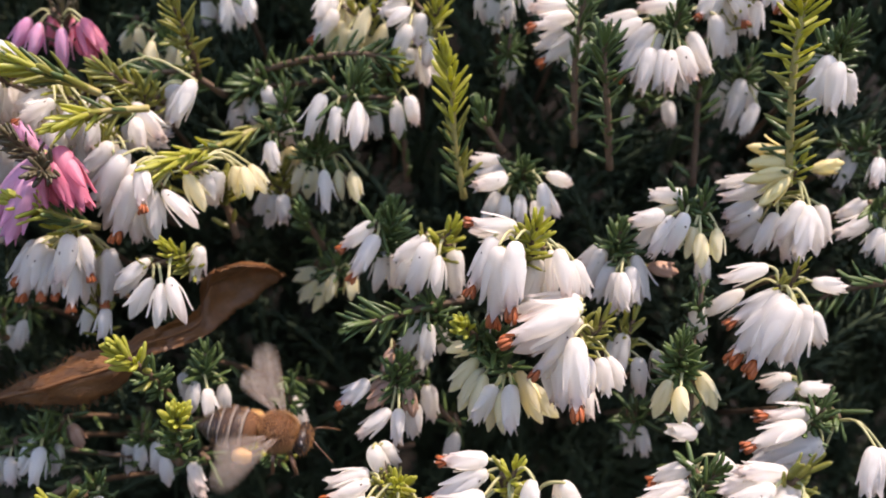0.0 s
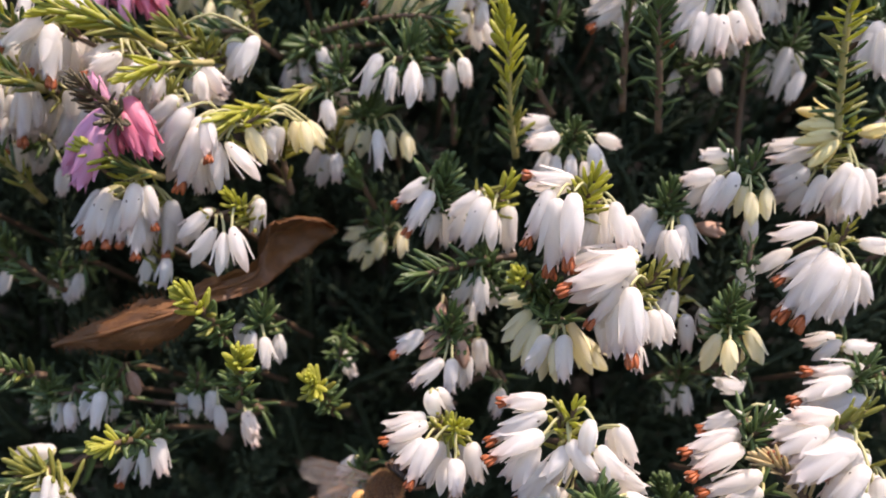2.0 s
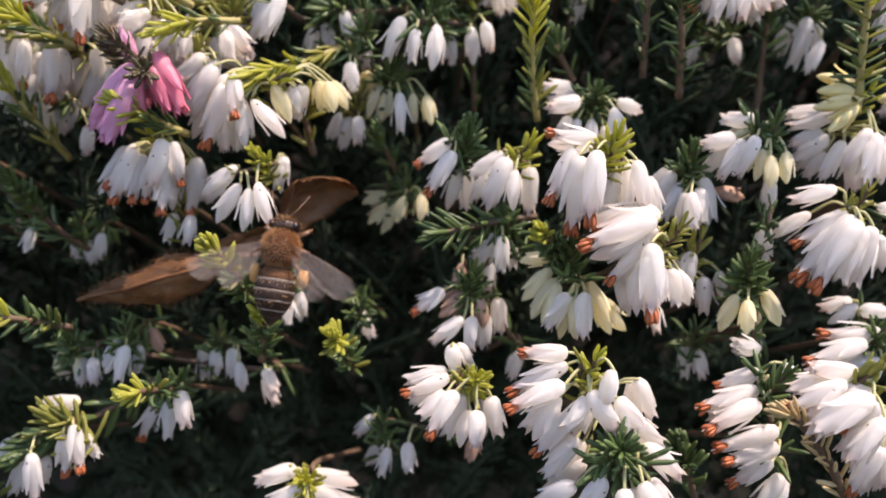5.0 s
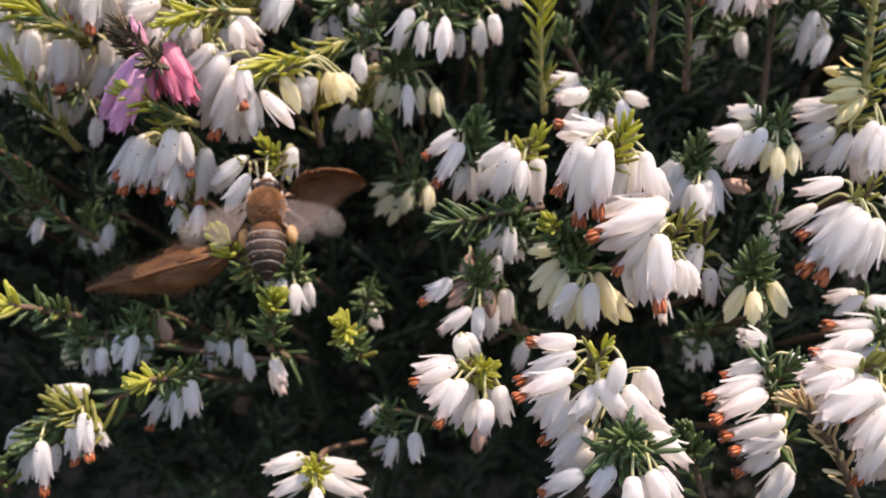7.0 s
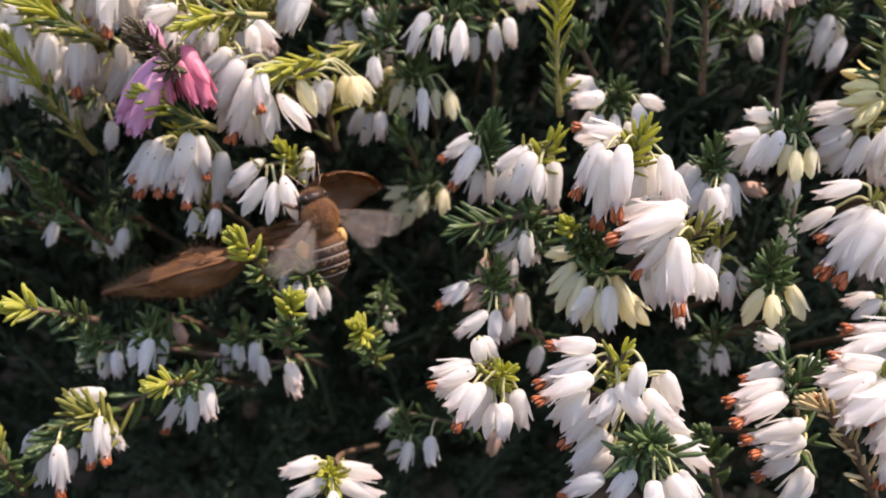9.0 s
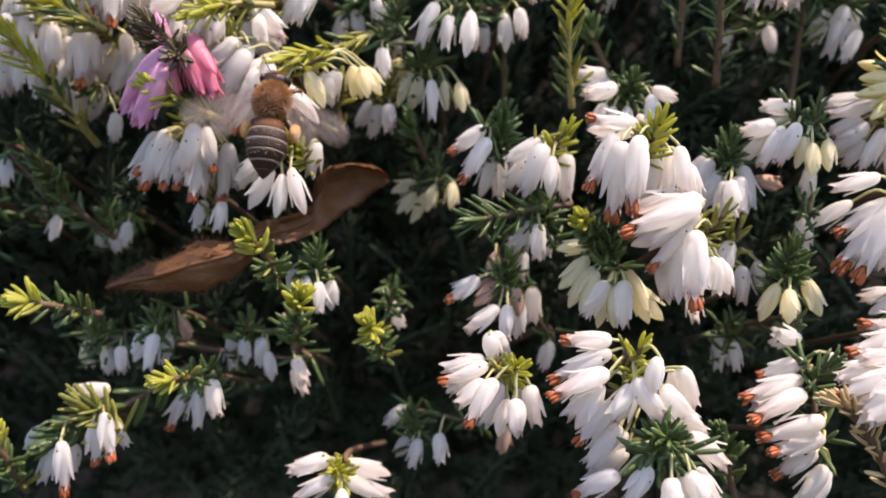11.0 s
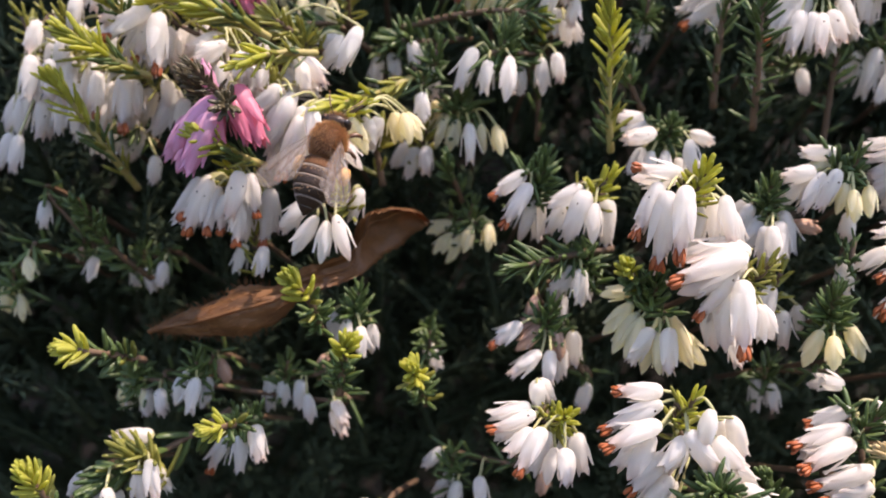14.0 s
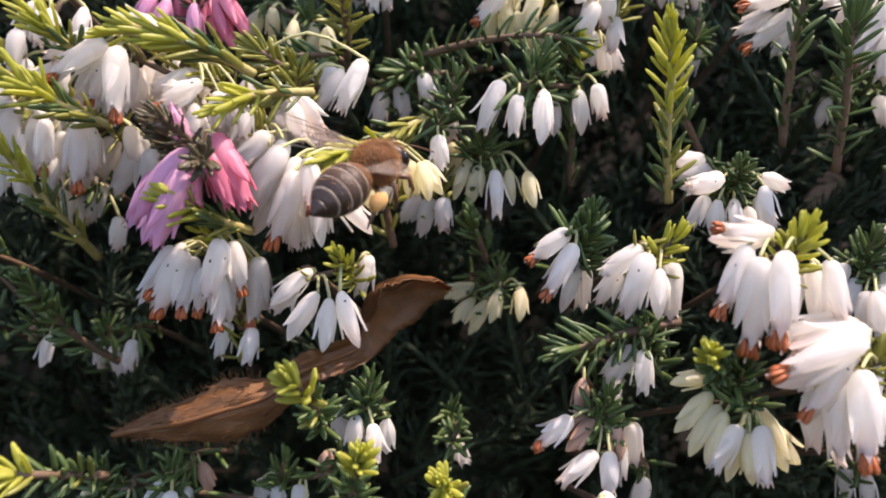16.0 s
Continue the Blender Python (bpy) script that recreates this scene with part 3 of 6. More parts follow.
sprig('dim white heather sprig under a leafy twig', (-11.4, 109.0, 300.8), (.3, -.3, .8), 24, 5.0, 1.2, 'green', [
    ('white', (-8.8, 111.8, 298.3), (-8.6, 112.3, 295.5)),
    ('white', (-6.1, 111.0, 299.4), (-5.8, 110.9, 295.1)),
    ('white', (-4.3, 110.1, 300.1), (-3.6, 110.7, 296.7)),
    ('white', (-10.3, 109.1, 298.3), (-10.2, 108.7, 295.2)),
    ('white', (-15.2, 107.9, 300.1), (-17.0, 107.7, 295.2)),
    ('white', (-13.2, 107.2, 298.7), (-13.6, 106.7, 294.8)),
    ('white', (-10.6, 106.2, 299.1), (-11.0, 104.3, 294.2)),
])
sprig('pair of white buds on a thin twig', (-20.2, 110.0, 299.0), (.1, -.2, .9), 10, 4.0, 1.2, 'green', [
    ('white', (-21.0, 112.2, 297.9), (-20.2, 113.1, 294.1)),
    ('white', (-21.7, 107.2, 294.5), (-21.3, 106.8, 291.9)),
])
sprig('sunlit white heather sprig along a slanting twig', (-29.6, 98.0, 292.1), (.7, -.3, .4), 10, 3.6, 1.0, 'lime', [
    ('cream', (-24.7, 100.4, 291.9), (-24.6, 101.0, 288.7)),
    ('white', (-26.6, 100.2, 291.2), (-27.6, 101.2, 287.6)),
    ('cream', (-23.4, 99.4, 291.9), (-22.7, 98.7, 289.2)),
    ('white', (-27.5, 99.4, 291.0), (-27.5, 100.3, 287.7)),
    ('white', (-38.7, 99.1, 294.6), (-41.6, 98.3, 291.7)),
    ('white', (-36.0, 98.6, 287.4), (-35.7, 97.9, 283.5)),
    ('cream', (-29.6, 98.0, 291.1), (-27.7, 97.4, 287.4)),
    ('white', (-37.0, 97.2, 293.1), (-40.2, 96.9, 288.4)),
    ('white', (-33.1, 97.0, 289.2), (-32.8, 96.1, 284.4)),
    ('white', (-31.6, 96.4, 289.3), (-28.1, 95.6, 285.7)),
    ('bell', (-35.4, 96.0, 290.8), (-37.3, 95.9, 285.0)),
    ('bell', (-33.7, 95.1, 292.4), (-33.3, 93.4, 288.4)),
    ('cream', (-24.5, 102.9, 291.8), (-24.0, 103.8, 288.8)),
    ('white', (-28.2, 102.7, 291.1), (-29.8, 104.0, 287.7)),
    ('cream', (-23.0, 101.9, 292.0), (-21.6, 101.5, 289.6)),
    ('white', (-29.1, 101.9, 290.6), (-30.0, 103.1, 287.5)),
    ('white', (-36.0, 101.1, 287.1), (-35.0, 100.7, 283.4)),
    ('white', (-34.9, 99.5, 288.9), (-35.3, 98.9, 284.2)),
    ('white', (-37.1, 98.5, 290.8), (-39.8, 98.7, 285.2)),
    ('white', (-35.4, 97.6, 292.2), (-35.7, 96.2, 288.3)),
])
sprig('white heather sprig with many brown anthers', (-43.0, 97.0, 284.4), (-.5, -.5, .4), 10, 3.6, .8, 'lime', [
    ('bell', (-40.1, 99.4, 281.2), (-40.5, 99.0, 276.1)),
    ('white', (-39.7, 99.3, 281.9), (-39.6, 100.5, 276.8)),
    ('white', (-42.9, 98.2, 282.1), (-42.2, 97.6, 278.5)),
    ('bell', (-46.9, 97.8, 283.5), (-50.0, 97.9, 279.3)),
    ('bell', (-45.6, 97.0, 282.3), (-46.5, 95.9, 277.8)),
    ('bell', (-46.5, 96.5, 283.0), (-49.0, 96.5, 277.7)),
    ('bell', (-44.3, 96.0, 281.5), (-45.0, 96.1, 277.8)),
    ('bell', (-42.7, 95.7, 281.2), (-42.9, 95.2, 276.6)),
    ('bell', (-41.2, 95.4, 284.2), (-40.5, 95.3, 280.1)),
    ('white', (-42.3, 94.5, 284.4), (-43.6, 93.9, 279.4)),
    ('white', (-42.2, 101.9, 280.7), (-43.5, 101.8, 275.8)),
    ('white', (-43.0, 100.7, 281.8), (-41.7, 100.4, 278.4)),
    ('white', (-47.5, 100.3, 282.7), (-50.4, 100.7, 278.3)),
    ('white', (-47.5, 99.5, 282.0), (-49.0, 98.7, 277.7)),
    ('white', (-48.4, 99.0, 282.9), (-51.5, 99.3, 277.8)),
    ('white', (-42.8, 98.2, 280.7), (-42.5, 98.0, 276.2)),
])
sprig('white heather sprig over the withered leaf', (-30.5, 95.0, 282.5), (-.2, -.6, .5), 26, 3.4, .9, 'lime', [
    ('white', (-28.5, 97.5, 282.7), (-29.3, 98.0, 278.9)),
    ('white', (-35.6, 96.2, 280.4), (-37.7, 96.9, 277.6)),
    ('white', (-34.1, 95.5, 281.6), (-37.4, 94.6, 278.7)),
    ('white', (-33.3, 94.2, 279.5), (-35.8, 94.4, 275.4)),
    ('white', (-31.8, 93.3, 279.1), (-32.3, 92.3, 274.9)),
    ('white', (-30.4, 92.6, 279.9), (-28.9, 92.3, 275.4)),
])
sprig('pink heather sprig among white ones', (-49.5, 114.0, 310.3), (.0, -.3, .8), 22, 3.6, 1.2, 'maroon', [
    ('rose', (-51.5, 116.4, 310.9), (-52.1, 116.6, 307.1)),
    ('lilac', (-54.9, 115.6, 310.2), (-56.8, 114.9, 306.6)),
    ('rose', (-48.6, 115.1, 310.1), (-47.8, 114.3, 306.0)),
    ('lilac', (-52.9, 114.4, 309.4), (-54.1, 113.6, 305.3)),
    ('lilac', (-49.3, 112.9, 308.6), (-49.3, 112.9, 304.1)),
    ('rose', (-46.6, 112.6, 309.2), (-44.7, 111.4, 304.3)),
    ('rose', (-45.7, 111.5, 309.7), (-43.0, 110.5, 305.6)),
])
sprig('magenta pink heather sprig with dark leaves', (-47.2, 96.0, 294.4), (-.45, -.6, .55), 34, 3.8, .9, 'maroon', [
    ('lilac', (-49.6, 98.7, 290.5), (-52.3, 98.6, 285.7)),
    ('rose', (-45.7, 97.9, 290.3), (-45.9, 99.1, 287.5)),
    ('lilac', (-45.1, 97.0, 293.5), (-47.7, 97.8, 295.5)),
    ('lilac', (-48.0, 96.3, 289.0), (-50.0, 95.9, 284.6)),
    ('rose', (-46.6, 95.4, 291.5), (-45.5, 95.6, 288.7)),
    ('lilac', (-45.1, 94.4, 292.1), (-46.9, 92.9, 289.8)),
    ('rose', (-43.4, 93.6, 293.6), (-40.3, 93.3, 289.2)),
    ('rose', (-41.8, 93.0, 294.2), (-39.0, 92.4, 288.2)),
    ('rose', (-42.3, 92.0, 292.9), (-40.3, 91.4, 288.4)),
    ('lilac', (-44.9, 92.5, 292.9), (-48.8, 91.9, 287.5)),
    ('lilac', (-44.8, 91.5, 291.0), (-47.4, 90.9, 284.9)),
    ('rose', (-44.0, 92.5, 291.9), (-43.5, 91.9, 288.3)),
    ('lilac', (-45.0, 94.0, 294.3), (-45.9, 93.4, 296.5)),
    ('rose', (-41.7, 94.5, 293.6), (-39.9, 93.9, 291.1)),
])
sprig('dazzling white heather sprig massed in strong sun', (-46.8, 101.0, 302.2), (-.6, -.4, .5), 12, 3.6, .8, 'lime', [
    ('white', (-49.9, 103.3, 300.9), (-50.7, 104.0, 297.2)),
    ('white', (-52.5, 103.2, 300.9), (-52.2, 102.8, 297.1)),
    ('white', (-47.4, 102.6, 298.0), (-46.0, 103.4, 294.9)),
    ('white', (-43.3, 102.3, 296.9), (-43.6, 103.1, 293.8)),
    ('white', (-56.2, 101.9, 301.9), (-58.3, 102.5, 297.8)),
    ('white', (-50.4, 102.0, 305.3), (-54.2, 102.7, 306.1)),
    ('white', (-52.7, 101.5, 301.3), (-53.2, 101.6, 297.0)),
    ('white', (-46.0, 100.7, 297.4), (-46.1, 99.5, 294.4)),
    ('white', (-48.0, 100.8, 299.7), (-48.3, 100.1, 296.0)),
    ('white', (-43.5, 100.0, 298.6), (-43.3, 99.1, 295.4)),
    ('white', (-40.7, 99.7, 297.5), (-40.9, 98.6, 294.2)),
    ('bell', (-54.3, 99.9, 301.9), (-56.1, 100.1, 298.2)),
    ('bell', (-45.2, 99.0, 299.6), (-48.7, 98.5, 297.5)),
    ('bell', (-52.9, 99.0, 302.5), (-52.9, 97.9, 296.8)),
    ('bell', (-54.4, 98.7, 303.3), (-58.7, 98.4, 300.4)),
    ('white', (-54.6, 104.0, 301.5), (-55.8, 104.4, 297.3)),
    ('white', (-46.1, 103.2, 297.4), (-45.9, 102.3, 294.5)),
    ('white', (-43.6, 102.5, 298.7), (-42.9, 101.9, 295.6)),
    ('white', (-54.6, 102.4, 301.8), (-56.2, 102.9, 298.0)),
    ('white', (-46.3, 101.5, 300.5), (-50.4, 101.3, 299.0)),
    ('white', (-54.8, 101.5, 302.7), (-55.6, 100.7, 297.1)),
    ('white', (-55.9, 101.2, 304.2), (-60.7, 101.2, 302.0)),
])
sprig('white heather bells on a leafy twig', (-37.1, 106.0, 299.1), (.3, -.4, .7), 14, 4.6, 1.2, 'olive', [
    ('white', (-39.5, 108.7, 294.6), (-35.2, 109.1, 294.3)),
    ('white', (-32.3, 106.8, 301.2), (-34.8, 107.6, 297.1)),
    ('white', (-38.8, 105.5, 297.0), (-38.1, 104.9, 294.1)),
    ('white', (-36.9, 103.3, 299.0), (-33.5, 101.8, 295.0)),
    ('white', (-39.9, 111.2, 295.4), (-35.5, 111.9, 295.9)),
    ('white', (-33.6, 109.3, 301.8), (-36.7, 110.4, 298.1)),
    ('white', (-37.9, 105.8, 298.6), (-34.9, 104.6, 294.5)),
])
sprig('row of white heather bells below a slanting twig', (-59.4, 106.0, 296.8), (-.6, -.3, .5), 18, 4.2, 1.2, 'olive', [
    ('white', (-68.5, 108.3, 295.5), (-70.0, 109.5, 291.5)),
    ('white', (-66.0, 108.4, 296.8), (-68.4, 108.3, 291.5)),
    ('white', (-54.0, 107.4, 293.6), (-56.9, 107.0, 288.3)),
    ('white', (-57.3, 107.3, 293.8), (-59.5, 107.7, 290.0)),
    ('white', (-48.7, 106.5, 296.3), (-49.6, 106.9, 293.3)),
    ('white', (-54.7, 106.3, 295.1), (-54.6, 106.4, 291.8)),
    ('white', (-65.9, 105.4, 294.1), (-66.5, 105.6, 290.0)),
    ('white', (-67.7, 105.6, 299.7), (-68.2, 105.4, 296.1)),
    ('white', (-61.5, 105.1, 294.4), (-61.8, 105.0, 290.3)),
    ('white', (-58.1, 104.8, 294.8), (-57.5, 103.5, 291.0)),
    ('bell', (-59.3, 103.6, 295.1), (-58.8, 101.8, 289.6)),
    ('bell', (-62.4, 103.3, 295.6), (-62.7, 103.0, 291.0)),
    ('white', (-70.5, 110.8, 295.6), (-72.6, 112.3, 291.8)),
    ('white', (-66.3, 110.9, 296.4), (-68.2, 111.1, 291.0)),
    ('white', (-57.7, 109.8, 293.4), (-59.6, 110.5, 289.5)),
    ('white', (-50.2, 109.0, 296.5), (-51.7, 109.7, 293.7)),
    ('white', (-66.2, 107.9, 294.0), (-66.4, 108.4, 290.0)),
    ('white', (-69.9, 108.1, 299.8), (-71.1, 108.2, 296.5)),
    ('white', (-59.5, 106.1, 295.0), (-58.6, 104.6, 289.7)),
])
sprig('shaded white heather sprig', (-62.3, 112.0, 289.2), (-.4, -.3, .5), 8, 4.0, 1.2, 'green', [
    ('white', (-64.1, 114.5, 287.6), (-64.1, 115.6, 283.8)),
    ('white', (-60.9, 113.2, 288.4), (-62.5, 113.4, 284.4)),
    ('white', (-67.4, 112.2, 288.5), (-67.4, 112.6, 285.1)),
    ('white', (-64.3, 110.4, 288.0), (-64.4, 109.0, 285.2)),
    ('white', (-57.8, 109.8, 284.9), (-58.2, 109.6, 281.4)),
    ('white', (-62.7, 115.7, 288.5), (-65.1, 116.2, 284.8)),
    ('white', (-64.6, 112.9, 287.6), (-64.4, 111.8, 284.9)),
])
sprig('cream white heather sprig in sun', (-9.1, 119.0, 312.6), (.1, -.3, .8), 12, 4.0, 1.0, 'lime', [
    ('cream', (-14.4, 121.4, 313.6), (-13.4, 121.9, 309.1)),
    ('cream', (-10.5, 120.7, 308.2), (-10.2, 121.7, 304.3)),
    ('cream', (-13.9, 119.9, 310.1), (-13.5, 120.2, 305.7)),
    ('cream', (-8.1, 119.7, 309.7), (-9.5, 120.2, 305.7)),
    ('cream', (-12.6, 118.4, 308.8), (-11.4, 118.8, 304.9)),
    ('cream', (-10.2, 117.8, 311.7), (-11.6, 116.3, 307.0)),
    ('bell', (-14.5, 117.2, 311.3), (-17.3, 116.8, 308.1)),
    ('white', (-15.7, 116.7, 313.4), (-16.7, 115.2, 310.4)),
    ('cream', (-13.7, 123.9, 314.1), (-12.1, 124.7, 310.0)),
    ('cream', (-9.8, 123.2, 308.5), (-8.9, 124.5, 304.8)),
    ('cream', (-15.5, 122.4, 310.1), (-16.0, 123.0, 305.9)),
    ('white', (-14.9, 119.2, 313.3), (-15.2, 118.0, 310.2)),
])
sprig('dense column of white heather bells', (-0.7, 113.0, 311.2), (.2, -.3, .8), 16, 4.0, 1.0, 'lime', [
    ('white', (-2.9, 115.5, 304.9), (-2.1, 116.8, 301.9)),
    ('white', (-4.4, 114.5, 306.3), (-4.8, 114.3, 302.9)),
    ('white', (-1.8, 113.6, 307.7), (-2.2, 113.7, 304.1)),
    ('white', (-2.8, 112.7, 310.5), (-3.2, 112.5, 306.8)),
    ('white', (-4.5, 112.1, 309.0), (-6.4, 111.9, 305.4)),
    ('white', (-3.5, 111.6, 314.2), (-6.7, 111.2, 312.8)),
    ('white', (-4.4, 110.4, 311.1), (-6.9, 109.3, 309.2)),
    ('white', (-1.8, 118.0, 305.4), (-0.1, 119.6, 302.8)),
    ('white', (-3.5, 117.0, 306.4), (-3.2, 117.1, 303.1)),
    ('white', (-3.9, 115.2, 310.8), (-5.0, 115.3, 307.4)),
    ('white', (-4.0, 114.1, 315.3), (-7.5, 114.0, 314.7)),
    ('white', (-5.1, 112.9, 312.2), (-8.1, 112.1, 311.0)),
])
sprig('white heather sprig hanging round a green rosette', (28.2, 106.0, 308.9), (.1, -.5, .7), 34, 3.8, 1.2, 'green', [
    ('white', (29.2, 108.8, 311.5), (24.4, 109.3, 311.2)),
    ('white', (33.5, 107.7, 309.7), (34.3, 108.1, 305.2)),
    ('white', (24.1, 107.7, 309.4), (20.6, 108.0, 307.2)),
    ('white', (25.3, 106.7, 308.6), (22.1, 107.4, 305.3)),
    ('bell', (24.6, 106.6, 306.6), (22.0, 106.5, 302.9)),
    ('white', (26.3, 106.3, 307.2), (23.4, 105.7, 302.5)),
    ('white', (30.2, 105.7, 307.5), (32.4, 105.4, 303.0)),
    ('white', (24.9, 104.6, 305.5), (23.4, 103.3, 300.7)),
    ('white', (26.2, 104.1, 305.4), (25.4, 103.0, 301.0)),
    ('white', (28.6, 104.3, 305.8), (29.8, 103.3, 302.1)),
    ('white', (27.2, 103.7, 305.2), (26.6, 101.9, 300.8)),
    ('white', (35.1, 110.2, 310.0), (36.6, 110.9, 305.7)),
    ('white', (24.0, 110.2, 310.5), (20.1, 110.8, 309.3)),
    ('white', (26.0, 109.1, 306.2), (23.8, 109.3, 302.3)),
    ('white', (30.2, 106.8, 306.3), (32.3, 106.1, 303.0)),
    ('white', (29.0, 106.2, 305.3), (29.1, 104.7, 300.9)),
])
sprig('white heather bells with orange anthers', (36.6, 108.0, 312.1), (.1, -.4, .8), 8, 3.8, 1.0, 'olive', [
    ('white', (36.5, 110.3, 308.6), (36.6, 111.4, 306.5)),
    ('white', (39.3, 109.6, 311.6), (38.9, 109.0, 307.7)),
    ('bell', (35.8, 108.0, 312.8), (36.9, 106.9, 309.4)),
    ('bell', (32.8, 106.9, 313.0), (31.4, 106.2, 310.6)),
    ('bell', (39.9, 105.4, 314.4), (39.7, 103.7, 310.8)),
    ('white', (39.2, 112.1, 311.9), (38.2, 111.8, 308.3)),
    ('white', (35.7, 110.5, 312.7), (36.3, 109.7, 309.4)),
    ('white', (34.3, 109.4, 312.9), (33.4, 109.0, 310.5)),
    ('white', (39.9, 107.9, 314.7), (39.2, 106.5, 311.3)),
])
sprig('white heather bells with two orange tips', (18.0, 113.0, 310.2), (.3, -.3, .8), 10, 4.0, 1.0, 'green', [
    ('white', (18.2, 115.6, 312.2), (15.0, 115.5, 311.8)),
    ('white', (18.1, 113.4, 307.7), (16.0, 112.4, 303.9)),
    ('bell', (17.3, 112.2, 308.4), (13.1, 112.5, 305.0)),
    ('bell', (16.2, 110.3, 310.4), (11.4, 109.4, 309.0)),
    ('white', (18.7, 118.1, 311.4), (15.6, 118.3, 310.7)),
    ('white', (17.5, 115.9, 308.4), (14.7, 115.2, 305.2)),
    ('white', (17.0, 114.7, 309.3), (12.3, 115.3, 306.7)),
    ('white', (16.2, 112.8, 311.8), (11.1, 112.2, 311.4)),
])
sprig('white heather buds beside an upright shoot', (47.1, 102.0, 306.8), (.1, -.4, .7), 24, 4.0, 1.2, 'green', [
    ('white', (46.0, 104.6, 305.5), (43.4, 104.2, 303.0)),
    ('white', (47.8, 102.9, 303.1), (49.0, 103.7, 299.2)),
    ('white', (44.9, 101.0, 304.3), (42.9, 100.5, 298.7)),
    ('white', (45.5, 99.6, 303.6), (44.6, 98.7, 298.4)),
])
sprig('shaded white heather sprig deep in the bush', (41.0, 117.0, 303.5), (.2, -.2, .9), 12, 4.0, 1.2, 'green', [
    ('white', (39.2, 119.7, 302.0), (37.8, 121.0, 297.8)),
    ('white', (42.0, 117.6, 302.4), (41.3, 116.8, 298.8)),
    ('white', (40.1, 116.5, 302.0), (38.6, 116.7, 295.9)),
    ('white', (41.6, 114.7, 299.0), (39.6, 113.7, 295.3)),
])
sprig('shaded white heather sprig', (54.7, 112.0, 293.5), (.2, -.2, .9), 16, 4.0, 1.2, 'green', [
    ('white', (53.7, 114.6, 293.0), (50.9, 114.7, 289.8)),
    ('white', (54.3, 112.3, 292.8), (52.0, 111.5, 288.7)),
    ('white', (56.0, 109.2, 292.2), (54.7, 107.6, 289.1)),
])
sprig('heather sprig with white bells and tan withered ones', (-5.2, 94.0, 268.6), (.1, -.4, .8), 20, 4.0, 1.1, 'green', [
    ('white', (-1.8, 96.8, 265.9), (-1.5, 97.6, 261.8)),
    ('white', (-3.3, 95.5, 264.2), (-3.5, 95.6, 260.5)),
    ('tan', (-5.6, 95.5, 267.7), (-8.6, 95.2, 266.4)),
    ('tan', (-6.2, 94.4, 267.4), (-8.8, 93.4, 264.9)),
    ('tan', (-4.1, 94.0, 266.8), (-3.6, 94.4, 263.9)),
    ('bell', (-8.8, 93.1, 267.9), (-11.6, 91.9, 265.9)),
    ('white', (-6.4, 92.5, 264.6), (-9.6, 91.6, 262.0)),
    ('white', (-5.0, 91.6, 265.0), (-5.0, 90.4, 261.6)),
])
sprig('white heather sprig with bright lime leafy tip', (-4.7, 81.0, 261.0), (.1, -.8, .5), 22, 3.6, 1.1, 'lime', [
    ('white', (-7.2, 83.6, 263.9), (-6.5, 84.9, 260.9)),
    ('white', (-2.7, 82.3, 258.6), (-1.8, 81.8, 254.8)),
    ('white', (-5.6, 81.8, 258.1), (-5.9, 82.1, 254.5)),
    ('bell', (-7.9, 80.9, 261.5), (-11.7, 80.9, 259.8)),
    ('white', (-8.0, 80.1, 259.9), (-10.3, 79.0, 258.0)),
    ('bell', (-6.9, 79.0, 260.3), (-9.0, 77.5, 256.8)),
    ('white', (-4.5, 78.2, 258.6), (-4.5, 76.3, 255.8)),
    ('white', (-6.4, 86.1, 263.3), (-5.1, 87.7, 260.6)),
    ('white', (-3.6, 84.8, 257.5), (-3.3, 84.6, 253.5)),
    ('white', (-6.3, 84.3, 257.2), (-7.2, 84.9, 253.8)),
    ('white', (-8.2, 83.4, 261.3), (-12.3, 83.7, 260.2)),
    ('white', (-8.6, 82.6, 259.7), (-11.3, 81.8, 258.3)),
    ('white', (-6.1, 81.5, 259.0), (-7.7, 80.3, 255.1)),
    ('white', (-5.3, 80.7, 257.6), (-6.0, 79.1, 254.8)),
])
